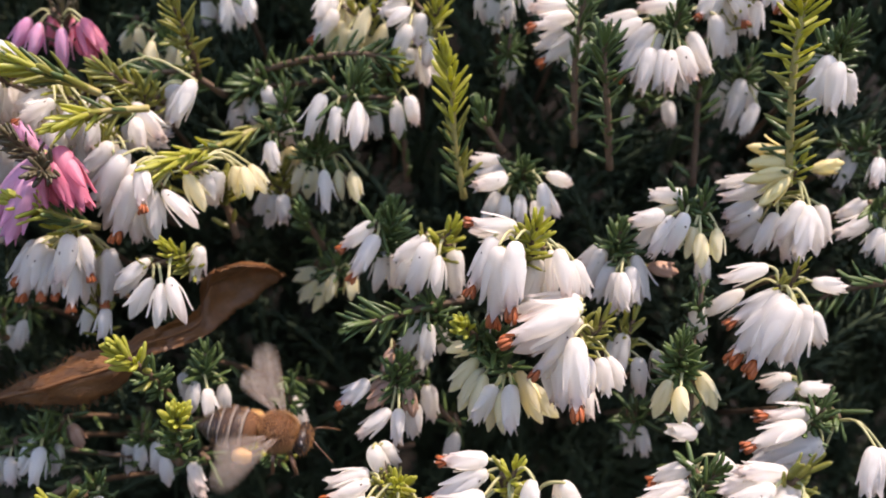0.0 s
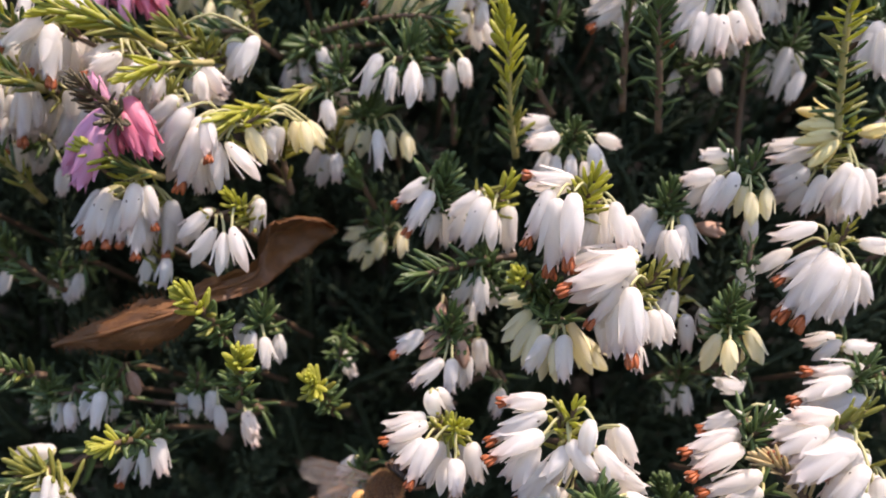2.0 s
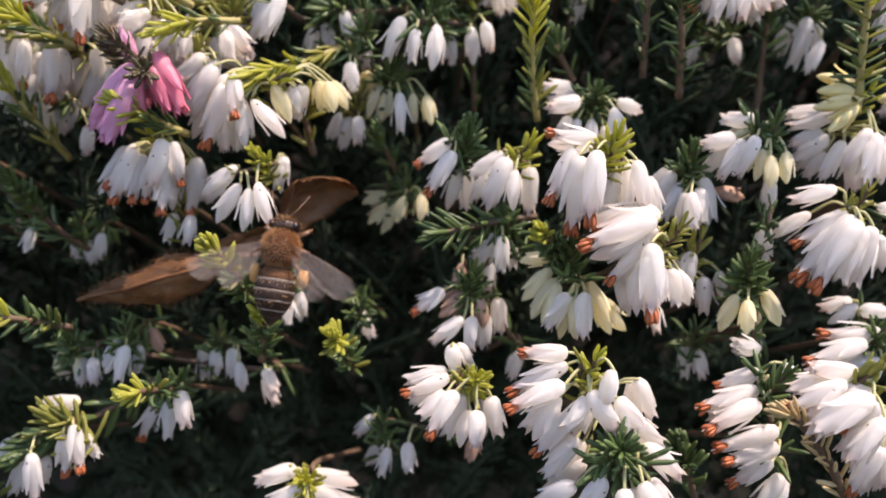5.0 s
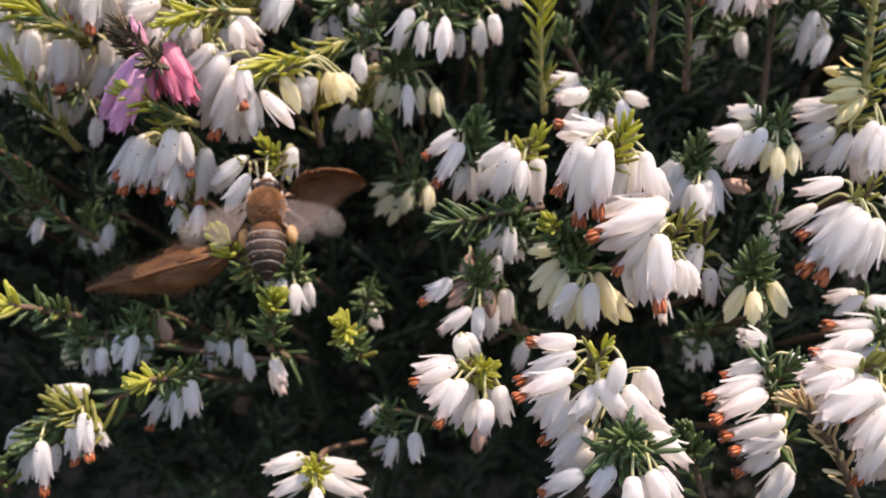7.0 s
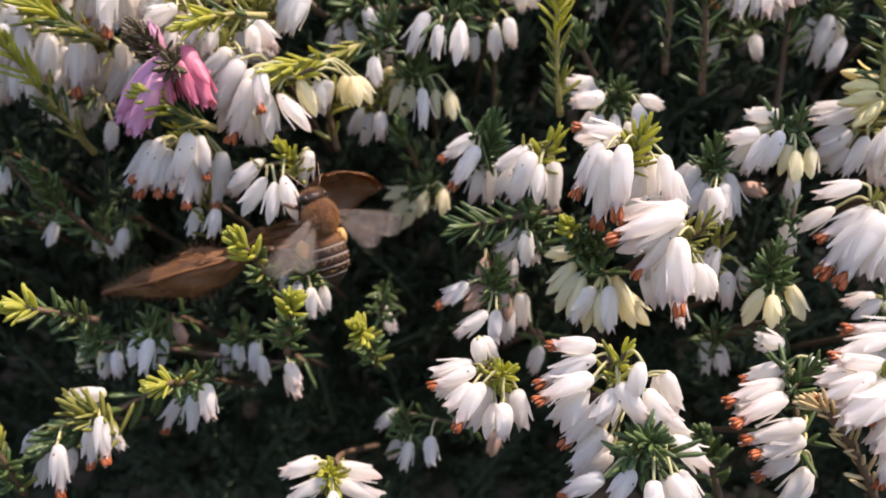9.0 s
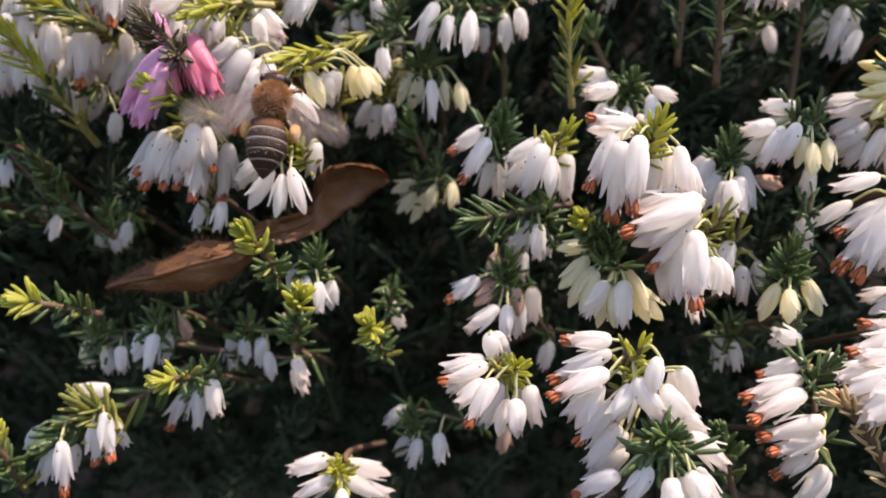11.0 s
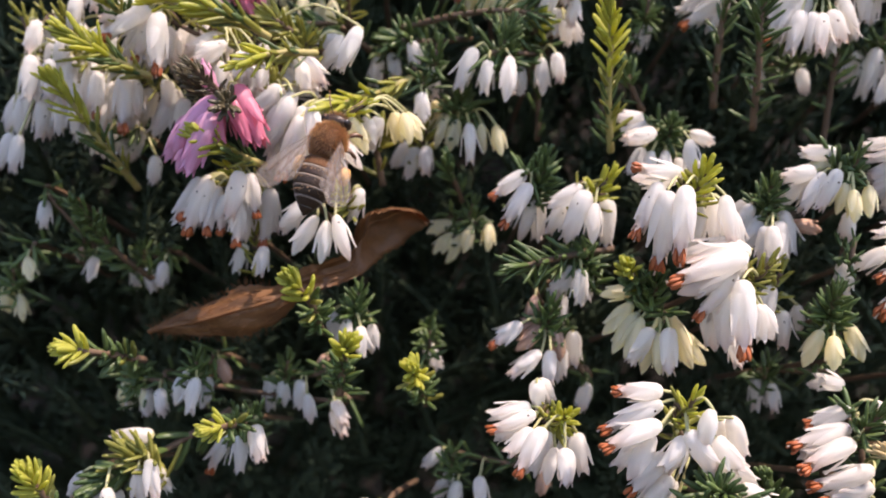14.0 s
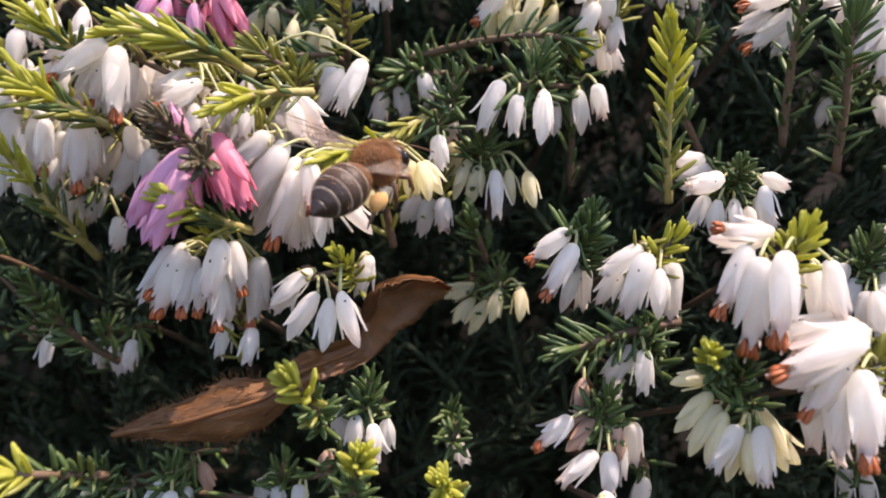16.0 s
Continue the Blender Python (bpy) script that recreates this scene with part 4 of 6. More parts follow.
sprig('large sunlit white heather sprig with orange anthers', (6.4, 74.0, 265.0), (.1, -.5, .8), 12, 3.8, 1.0, 'lime', [
    ('white', (11.8, 76.7, 263.1), (13.6, 77.9, 259.1)),
    ('white', (11.1, 76.0, 259.7), (14.7, 77.0, 256.7)),
    ('white', (6.3, 76.1, 254.6), (3.4, 77.0, 250.9)),
    ('bell', (3.8, 75.2, 266.6), (0.1, 75.6, 266.3)),
    ('bell', (3.7, 74.9, 265.2), (-0.7, 75.1, 262.6)),
    ('white', (5.2, 74.2, 257.8), (2.3, 73.7, 254.3)),
    ('white', (3.3, 74.2, 261.9), (1.2, 73.5, 258.2)),
    ('bell', (4.4, 73.6, 260.4), (1.7, 73.5, 257.1)),
    ('bell', (3.3, 73.1, 263.8), (-1.0, 72.3, 261.9)),
    ('white', (5.9, 72.9, 262.5), (3.9, 71.8, 260.2)),
    ('white', (9.1, 72.5, 262.8), (11.0, 71.9, 260.8)),
    ('white', (6.5, 72.3, 263.3), (8.9, 72.0, 259.8)),
    ('white', (8.1, 71.9, 265.8), (7.7, 71.7, 263.0)),
    ('white', (11.6, 79.2, 261.9), (12.8, 80.7, 257.7)),
    ('white', (11.1, 78.5, 258.0), (14.6, 79.8, 254.4)),
    ('white', (6.3, 76.7, 256.2), (3.7, 76.5, 252.2)),
    ('white', (3.0, 76.7, 261.4), (0.3, 76.3, 258.0)),
    ('white', (5.5, 76.1, 258.8), (3.2, 76.3, 255.0)),
    ('white', (6.9, 75.4, 261.1), (5.3, 74.6, 258.6)),
])
sprig('white heather sprig round a dark green rosette', (8.9, 70.0, 258.6), (.0, -.8, .4), 34, 4.0, 1.4, 'green', [
    ('white', (12.2, 72.4, 258.0), (15.6, 72.8, 255.0)),
    ('bell', (4.8, 71.5, 254.2), (1.7, 72.3, 251.9)),
    ('white', (7.5, 70.1, 255.6), (5.6, 69.4, 252.7)),
    ('white', (11.2, 68.5, 256.0), (12.8, 68.0, 252.8)),
    ('white', (9.2, 67.6, 255.7), (9.5, 66.8, 252.5)),
    ('white', (12.5, 71.0, 255.1), (14.6, 70.8, 252.2)),
    ('white', (10.6, 70.1, 254.6), (11.6, 69.6, 251.4)),
])
sprig('white heather sprig with rust-orange anthers in a row', (26.2, 79.0, 262.3), (.3, -.4, .7), 16, 4.2, 1.0, 'green', [
    ('white', (28.2, 81.7, 263.9), (29.6, 81.6, 262.1)),
    ('bell', (25.1, 81.1, 263.1), (21.6, 81.5, 261.5)),
    ('bell', (24.4, 79.7, 261.7), (19.5, 78.9, 260.1)),
    ('white', (27.9, 79.2, 252.2), (25.5, 78.8, 248.6)),
    ('bell', (26.2, 78.2, 254.4), (22.6, 77.2, 252.6)),
    ('bell', (24.0, 77.7, 260.8), (19.5, 76.1, 258.9)),
    ('bell', (26.1, 77.1, 256.5), (21.5, 75.6, 255.7)),
    ('bell', (25.7, 76.8, 258.5), (20.6, 76.2, 257.0)),
    ('white', (26.4, 83.6, 261.4), (23.2, 84.3, 259.3)),
    ('white', (29.6, 81.7, 250.5), (27.6, 81.6, 246.7)),
    ('white', (24.6, 80.2, 260.6), (19.7, 78.9, 259.2)),
])
sprig('dazzling white heather sprig in full sun', (31.5, 71.0, 266.5), (.3, -.4, .7), 8, 4.0, 1.0, 'olive', [
    ('white', (36.7, 73.6, 259.4), (36.4, 73.6, 254.0)),
    ('bell', (34.3, 72.3, 258.7), (32.6, 72.9, 254.5)),
    ('white', (30.7, 72.0, 266.7), (26.5, 71.8, 267.0)),
    ('bell', (32.8, 71.2, 263.7), (30.8, 71.4, 261.0)),
    ('bell', (29.0, 70.4, 265.9), (25.0, 70.3, 263.7)),
    ('white', (30.8, 69.0, 265.0), (25.6, 67.5, 262.3)),
    ('white', (32.3, 68.8, 262.9), (29.4, 67.8, 259.3)),
    ('white', (37.2, 76.1, 258.6), (36.3, 76.4, 253.2)),
    ('white', (36.2, 74.8, 257.3), (35.0, 75.7, 252.8)),
    ('white', (34.8, 73.7, 262.2), (33.3, 74.2, 259.1)),
    ('white', (29.7, 72.9, 265.9), (25.4, 73.1, 264.3)),
    ('white', (31.6, 71.5, 264.8), (26.1, 70.3, 262.6)),
    ('white', (33.1, 71.3, 262.4), (29.9, 70.6, 259.0)),
])
sprig('bluish white heather bells in shade', (41.5, 90.0, 264.6), (.3, -.3, .8), 14, 4.2, 1.2, 'green', [
    ('white', (40.1, 92.6, 268.0), (38.3, 92.7, 266.6)),
    ('white', (40.5, 91.4, 267.8), (42.7, 91.8, 267.6)),
    ('bell', (41.7, 90.7, 265.4), (35.8, 89.9, 265.3)),
    ('white', (41.6, 89.9, 262.0), (34.8, 89.9, 260.0)),
    ('bell', (39.3, 88.6, 264.5), (33.7, 87.3, 262.8)),
    ('white', (47.1, 87.5, 262.0), (45.7, 85.7, 257.6)),
    ('white', (40.5, 95.1, 268.0), (38.4, 95.5, 267.3)),
    ('white', (43.0, 93.2, 263.3), (37.1, 92.7, 262.7)),
    ('white', (43.1, 92.4, 260.0), (36.3, 92.7, 257.4)),
    ('white', (49.3, 90.0, 260.8), (48.6, 88.5, 256.2)),
])
sprig('heather sprig with pendent ivory buds', (26.2, 90.0, 272.2), (.0, -.4, .8), 30, 4.0, 1.2, 'green', [
    ('cream', (28.0, 92.6, 267.3), (28.9, 93.4, 263.8)),
    ('cream', (28.7, 90.4, 269.7), (30.3, 89.8, 266.2)),
    ('cream', (24.7, 88.9, 269.3), (23.3, 88.8, 265.6)),
    ('cream', (25.6, 87.2, 269.2), (25.2, 85.6, 266.5)),
])
sprig('two ivory buds on a dark twig', (28.6, 92.0, 277.4), (.1, 0, 1), 8, 3.0, 1.0, 'green', [
    ('white', (29.2, 94.4, 276.5), (29.7, 94.9, 272.6)),
    ('white', (27.7, 89.3, 263.4), (24.7, 87.5, 264.6)),
])
sprig('three white bells below a leafy twig', (-0.6, 96.0, 275.1), (-.3, -.3, .7), 12, 4.2, 1.2, 'green', [
    ('white', (-0.6, 98.4, 273.8), (-0.1, 99.4, 269.8)),
    ('white', (-3.1, 97.0, 273.5), (-4.4, 97.2, 270.1)),
    ('white', (-2.4, 95.3, 274.3), (-5.0, 95.7, 271.4)),
    ('white', (-1.7, 93.7, 274.4), (-1.8, 93.3, 270.6)),
])
sprig('heather sprig with dim cream buds', (-14.9, 113.0, 277.8), (.2, -.2, .9), 12, 3.8, 1.2, 'green', [
    ('cream', (-17.6, 115.5, 276.7), (-19.6, 115.5, 275.7)),
    ('cream', (-17.5, 114.6, 275.1), (-19.1, 114.2, 273.2)),
    ('cream', (-16.1, 113.2, 275.0), (-17.9, 113.7, 271.3)),
    ('cream', (-14.7, 111.5, 276.6), (-15.5, 110.8, 273.6)),
    ('cream', (-12.2, 110.9, 277.1), (-12.3, 109.6, 273.9)),
])
sprig('shaded white bells behind a sunlit sprig', (21.4, 95.0, 273.0), (.2, -.2, .9), 10, 4.0, 1.2, 'olive', [
    ('white', (25.4, 97.6, 270.2), (26.3, 98.6, 267.0)),
    ('white', (20.0, 96.3, 271.9), (19.9, 96.3, 269.2)),
    ('white', (22.8, 95.2, 269.9), (23.0, 94.7, 265.9)),
    ('white', (20.7, 94.1, 272.9), (19.8, 94.5, 267.4)),
    ('white', (16.6, 92.7, 267.3), (16.7, 91.0, 264.7)),
])
sprig('white buds under dark needles', (-28.5, 98.0, 268.3), (.1, -.3, .9), 18, 4.0, 1.2, 'green', [
    ('white', (-32.1, 100.5, 266.4), (-31.7, 100.5, 263.5)),
    ('white', (-26.7, 98.6, 265.6), (-26.7, 98.8, 262.4)),
    ('white', (-29.7, 97.0, 266.5), (-30.1, 96.3, 263.4)),
    ('white', (-27.9, 95.9, 266.0), (-27.6, 95.1, 263.3)),
])
sprig('bluish white bells in deep shade', (-49.3, 99.0, 258.2), (.1, -.2, .9), 18, 4.4, 1.2, 'green', [
    ('tan', (-46.9, 101.6, 259.3), (-46.4, 102.5, 256.4)),
    ('white', (-48.0, 99.8, 257.3), (-48.7, 99.3, 253.9)),
    ('white', (-50.5, 98.4, 258.4), (-51.5, 97.2, 254.9)),
    ('white', (-48.5, 96.3, 258.3), (-48.7, 94.4, 254.7)),
])
sprig('dim white buds in deep shade', (-38.6, 103.0, 257.5), (.2, -.2, .9), 12, 4.0, 1.2, 'green', [
    ('tan', (-33.8, 105.4, 259.2), (-34.7, 106.5, 255.7)),
    ('white', (-41.0, 104.6, 256.1), (-41.2, 104.8, 251.8)),
    ('white', (-39.1, 103.1, 256.6), (-38.7, 102.4, 253.7)),
    ('white', (-36.5, 102.3, 256.6), (-36.7, 101.8, 253.6)),
    ('white', (-35.4, 101.3, 255.1), (-34.9, 100.8, 252.4)),
    ('white', (-31.6, 100.5, 254.6), (-30.6, 99.2, 253.1)),
])
sprig('pair of plain white buds', (-42.1, 101.0, 275.2), (.1, -.2, .9), 10, 4.0, 1.1, 'olive', [
    ('white', (-44.1, 103.4, 274.3), (-45.1, 103.2, 270.9)),
    ('white', (-40.4, 98.6, 275.1), (-40.8, 98.0, 272.4)),
])
sprig('small dim white bells deep in the bush', (-62.9, 118.0, 268.8), (.1, -.2, .9), 14, 4.4, 1.2, 'green', [
    ('white', (-65.0, 120.6, 267.8), (-65.3, 121.5, 264.1)),
    ('white', (-62.4, 118.0, 267.7), (-61.7, 118.2, 264.8)),
    ('white', (-59.1, 115.8, 269.1), (-59.3, 114.9, 266.4)),
])
sprig('dim heather sprig with a withered bell', (-69.4, 113.0, 272.8), (.1, -.2, .9), 12, 4.4, 1.2, 'green', [
    ('tan', (-69.8, 115.4, 272.0), (-72.0, 116.2, 269.1)),
    ('white', (-68.2, 113.4, 270.3), (-68.5, 112.4, 268.3)),
    ('white', (-73.5, 110.4, 278.2), (-73.5, 109.7, 274.8)),
])
sprig('pale cream buds on a dark twig', (-78.8, 111.0, 266.7), (.1, -.2, .9), 8, 4.4, 1.2, 'green', [
    ('cream', (-81.3, 113.4, 265.3), (-81.7, 114.4, 261.5)),
    ('cream', (-78.0, 110.8, 264.8), (-77.5, 110.3, 261.9)),
    ('cream', (-75.3, 108.4, 270.6), (-74.0, 106.5, 268.3)),
])
sprig('pale buds on a low shaded twig', (-58.8, 104.0, 255.7), (.1, -.2, .9), 14, 4.2, 1.2, 'green', [
    ('white', (-61.3, 106.7, 253.9), (-61.4, 106.5, 251.0)),
    ('white', (-57.5, 103.9, 254.2), (-57.4, 103.2, 252.2)),
    ('white', (-32.0, 101.2, 253.1), (-31.1, 100.5, 251.6)),
])
sprig('three speckled white bells', (-40.8, 93.0, 253.8), (.1, -.3, .9), 14, 4.2, 1.2, 'green', [
    ('bell', (-44.7, 95.9, 251.1), (-46.7, 96.5, 246.8)),
    ('white', (-42.1, 92.9, 252.3), (-42.3, 92.7, 248.2)),
    ('white', (-39.6, 90.7, 254.7), (-38.6, 89.2, 251.2)),
])
sprig('white bells with brown anthers on a long-needled twig', (-52.5, 88.0, 251.3), (-.5, -.3, .6), 16, 5.4, 1.0, 'olive', [
    ('white', (-52.4, 90.3, 253.6), (-57.1, 91.5, 252.6)),
    ('white', (-51.7, 89.9, 249.5), (-49.8, 89.6, 247.1)),
    ('white', (-60.0, 89.1, 248.7), (-61.6, 89.5, 245.6)),
    ('white', (-55.8, 88.4, 247.0), (-56.3, 89.0, 243.5)),
    ('white', (-57.7, 87.8, 246.9), (-59.4, 87.7, 242.7)),
    ('bell', (-52.3, 86.7, 250.4), (-52.2, 86.5, 246.5)),
    ('bell', (-50.8, 86.2, 251.8), (-49.8, 84.9, 247.8)),
    ('bell', (-55.5, 85.2, 248.5), (-55.2, 84.7, 243.6)),
])
sprig('white heather flower head with lime green centre', (-23.8, 86.0, 246.3), (.0, -.8, .5), 26, 3.8, 1.1, 'lime', [
    ('white', (-23.3, 88.9, 246.0), (-18.3, 88.7, 245.0)),
    ('white', (-22.7, 87.6, 244.5), (-17.9, 88.6, 242.6)),
    ('white', (-25.4, 86.3, 247.7), (-29.5, 85.6, 246.4)),
    ('white', (-24.6, 84.7, 246.0), (-28.4, 84.8, 243.5)),
    ('white', (-23.1, 83.7, 245.0), (-22.8, 82.0, 241.7)),
])
sprig('shaded white bells near the bottom of the bush', (-16.0, 99.0, 247.5), (.1, -.3, .9), 14, 4.0, 1.2, 'green', [
    ('white', (-17.7, 101.4, 248.3), (-19.4, 101.8, 246.2)),
    ('white', (-16.1, 100.6, 245.3), (-18.2, 101.5, 241.9)),
    ('tan', (-4.1, 99.0, 246.9), (-4.5, 99.3, 243.9)),
    ('white', (-15.3, 98.0, 245.2), (-15.9, 97.0, 242.1)),
    ('white', (-12.5, 96.3, 246.9), (-12.3, 94.9, 245.2)),
])
sprig('single white bell in shade', (-19.7, 104.0, 261.8), (.1, -.2, .9), 4, 4.0, 1.2, 'green', [
    ('white', (-20.0, 106.6, 261.2), (-18.2, 106.4, 257.9)),
])
sprig("white heather bells at the shrub's flank", (-65.4, 103.0, 300.7), (-.2, -.4, .8), 12, 4.2, 1.2, 'olive', [
    ('white', (-64.0, 105.8, 307.8), (-66.3, 106.4, 305.0)),
    ('white', (-58.2, 104.5, 307.2), (-58.8, 104.3, 304.3)),
    ('bell', (-64.4, 102.7, 304.6), (-64.7, 102.1, 300.7)),
    ('white', (-59.9, 101.8, 301.3), (-62.2, 101.0, 300.1)),
    ('white', (-59.7, 100.2, 306.6), (-59.4, 99.7, 304.4)),
    ('white', (-64.6, 108.3, 307.8), (-66.7, 109.2, 304.9)),
    ('white', (-61.8, 102.7, 306.8), (-62.1, 102.5, 304.7)),
])
sprig('white heather bells packed close in the sun', (-40.0, 100.0, 295.5), (-.2, -.4, .8), 10, 4.0, 1.0, 'olive', [
    ('white', (-43.6, 102.8, 294.1), (-43.4, 103.7, 289.9)),
    ('white', (-40.9, 101.4, 293.8), (-42.0, 101.8, 289.5)),
    ('white', (-38.8, 99.9, 294.7), (-39.7, 99.6, 291.1)),
    ('white', (-36.9, 98.6, 293.9), (-37.3, 97.6, 290.9)),
    ('white', (-37.8, 97.4, 291.5), (-39.5, 96.9, 287.7)),
    ('white', (-43.5, 105.3, 294.1), (-42.9, 106.5, 290.1)),
    ('white', (-37.7, 99.9, 291.1), (-39.1, 99.7, 287.2)),
])
sprig("sunlit white heather bells filling the shrub's flank", (-50.8, 108.0, 301.7), (-.3, -.3, .8), 6, 4.0, 1.0, 'olive', [
    ('white', (-63.6, 110.4, 299.9), (-64.3, 110.0, 295.9)),
    ('white', (-66.4, 109.9, 301.1), (-68.1, 110.9, 296.8)),
    ('white', (-57.8, 109.9, 300.0), (-58.6, 109.9, 295.6)),
    ('white', (-60.3, 109.2, 298.7), (-60.6, 108.6, 294.4)),
    ('white', (-53.7, 109.0, 300.0), (-54.0, 108.5, 295.4)),
    ('white', (-50.7, 108.3, 298.7), (-51.1, 107.7, 294.5)),
    ('white', (-47.8, 107.9, 299.4), (-47.9, 106.9, 294.8)),
    ('white', (-45.0, 107.9, 300.0), (-45.3, 107.4, 295.5)),
    ('white', (-42.1, 106.9, 300.0), (-42.6, 106.3, 296.1)),
    ('white', (-43.4, 106.9, 295.2), (-44.3, 106.4, 290.9)),
    ('white', (-52.3, 106.0, 292.7), (-52.9, 105.9, 289.1)),
    ('white', (-63.0, 105.5, 293.2), (-62.9, 104.2, 289.1)),
    ('white', (-65.7, 105.4, 292.6), (-66.5, 104.7, 288.4)),
])
sprig("bright white heather bells massed at the shrub's flank", (-67.5, 107.0, 298.3), (-.3, -.3, .8), 10, 4.2, 1.2, 'olive', [
    ('white', (-75.0, 109.2, 292.3), (-76.4, 109.7, 287.7)),
    ('white', (-72.6, 108.9, 291.7), (-73.2, 108.9, 287.0)),
    ('white', (-67.0, 108.5, 291.8), (-67.7, 108.5, 287.0)),
    ('white', (-69.4, 108.0, 292.5), (-69.7, 107.3, 287.9)),
    ('white', (-62.6, 107.4, 295.6), (-63.7, 107.9, 289.6)),
    ('white', (-59.6, 107.2, 295.0), (-60.2, 107.4, 289.0)),
    ('white', (-64.3, 106.2, 296.9), (-64.4, 105.1, 291.2)),
    ('white', (-72.4, 106.3, 297.4), (-72.9, 105.3, 292.2)),
    ('white', (-67.0, 105.8, 297.5), (-67.6, 105.7, 291.6)),
    ('white', (-69.2, 105.1, 297.0), (-69.8, 105.0, 292.3)),
    ('bell', (-62.4, 104.8, 292.7), (-62.5, 104.5, 288.2)),
    ('white', (-77.2, 111.7, 292.4), (-79.4, 112.5, 288.0)),
    ('white', (-72.8, 111.4, 291.6), (-72.9, 111.7, 287.1)),
    ('white', (-64.8, 109.9, 295.7), (-66.7, 110.7, 289.9)),
    ('white', (-72.8, 108.8, 297.4), (-72.8, 108.1, 292.3)),
    ('white', (-69.1, 108.3, 297.6), (-70.4, 108.5, 292.0)),
])
sprig('white heather bells under slanting leafy shoots', (-73.6, 109.0, 301.1), (-.3, -.3, .8), 10, 4.2, 1.2, 'olive', [
    ('white', (-70.8, 111.1, 302.8), (-72.0, 111.5, 298.4)),
    ('white', (-67.4, 110.3, 302.1), (-68.3, 111.0, 297.8)),
    ('white', (-63.3, 109.6, 302.2), (-63.9, 109.5, 297.1)),
    ('white', (-72.4, 108.4, 302.1), (-72.7, 107.0, 298.1)),
    ('white', (-75.2, 107.6, 287.1), (-76.2, 107.5, 282.6)),
    ('white', (-55.3, 106.2, 302.4), (-55.5, 105.4, 297.8)),
    ('white', (-72.9, 113.6, 303.2), (-74.8, 114.3, 299.1)),
    ('white', (-77.8, 110.1, 287.2), (-79.8, 110.3, 283.0)),
    ('white', (-57.2, 108.7, 302.7), (-58.2, 108.2, 298.3)),
])
sprig('pale bells half lost in shade near the top', (8.3, 121.0, 313.9), (.1, -.2, .9), 8, 4.0, 1.2, 'green', [
    ('white', (5.2, 123.2, 314.6), (5.8, 124.3, 310.7)),
    ('white', (6.9, 121.8, 313.6), (7.6, 122.7, 309.3)),
    ('white', (8.7, 120.2, 313.8), (9.3, 120.5, 309.9)),
    ('white', (11.1, 118.6, 315.5), (11.4, 116.8, 311.6)),
])
sprig('faint white buds deep in the bush', (9.1, 120.0, 306.7), (.1, -.2, .9), 6, 4.0, 1.2, 'green', [
    ('white', (9.9, 122.1, 305.6), (8.7, 123.3, 301.7)),
])
sprig('two faint white buds in the dark of the bush', (28.8, 120.0, 300.9), (.1, -.2, .9), 6, 4.0, 1.2, 'green', [
    ('white', (26.9, 122.6, 299.3), (26.2, 123.6, 296.1)),
    ('white', (30.7, 117.8, 299.4), (31.1, 116.6, 296.6)),
])
sprig('cream heather buds behind the pink sprig', (-37.4, 118.0, 308.8), (.2, -.3, .8), 12, 4.0, 1.2, 'green', [
    ('cream', (-42.1, 120.7, 309.4), (-42.4, 121.4, 306.6)),
    ('cream', (-36.9, 118.5, 307.2), (-37.4, 118.2, 302.8)),
    ('cream', (-34.9, 116.8, 306.6), (-34.6, 115.6, 302.7)),
    ('cream', (-38.6, 115.2, 307.1), (-38.9, 114.2, 302.5)),
    ('cream', (-44.2, 123.2, 309.5), (-45.5, 124.2, 306.9)),
    ('cream', (-38.6, 121.0, 307.4), (-39.9, 121.0, 303.3)),
])
sprig('dim white bells high in the bush', (-30.7, 121.0, 314.3), (.2, -.2, .9), 6, 4.0, 1.2, 'green', [
    ('white', (-32.9, 123.6, 314.2), (-33.6, 124.0, 310.4)),
    ('white', (-29.9, 120.8, 313.5), (-29.8, 120.3, 309.3)),
    ('white', (-26.2, 118.3, 313.6), (-25.6, 116.7, 310.2)),
    ('white', (-32.2, 126.1, 314.4), (-32.1, 126.8, 310.7)),
    ('white', (-29.3, 123.3, 313.8), (-28.4, 123.1, 309.9)),
])
sprig('dim white bells under a dark twig', (-25.8, 118.0, 301.3), (.2, -.2, .9), 8, 4.0, 1.2, 'green', [
    ('white', (-28.8, 120.5, 299.3), (-29.5, 120.3, 295.7)),
    ('white', (-26.6, 117.7, 299.9), (-25.9, 117.7, 296.5)),
    ('white', (-23.6, 115.6, 301.4), (-22.9, 115.2, 298.1)),
])
sprig('small pale buds in shade low on the bush', (-59.1, 104.0, 256.4), (.1, -.2, .9), 8, 4.0, 1.2, 'green', [
    ('cream', (-61.3, 106.2, 254.2), (-62.0, 106.5, 251.2)),
    ('cream', (-57.9, 103.7, 254.7), (-57.6, 103.5, 251.9)),
    ('white', (-54.9, 101.3, 255.0), (-54.1, 99.7, 253.2)),
])
sprig('faint buds in the dark between sunlit sprigs', (24.4, 103.0, 259.9), (.1, -.2, .9), 8, 4.0, 1.2, 'green', [
    ('white', (24.2, 105.5, 258.3), (24.4, 105.4, 254.0)),
    ('white', (25.5, 103.2, 258.3), (25.8, 102.4, 255.8)),
    ('white', (32.0, 100.3, 260.1), (28.8, 99.7, 259.9)),
])
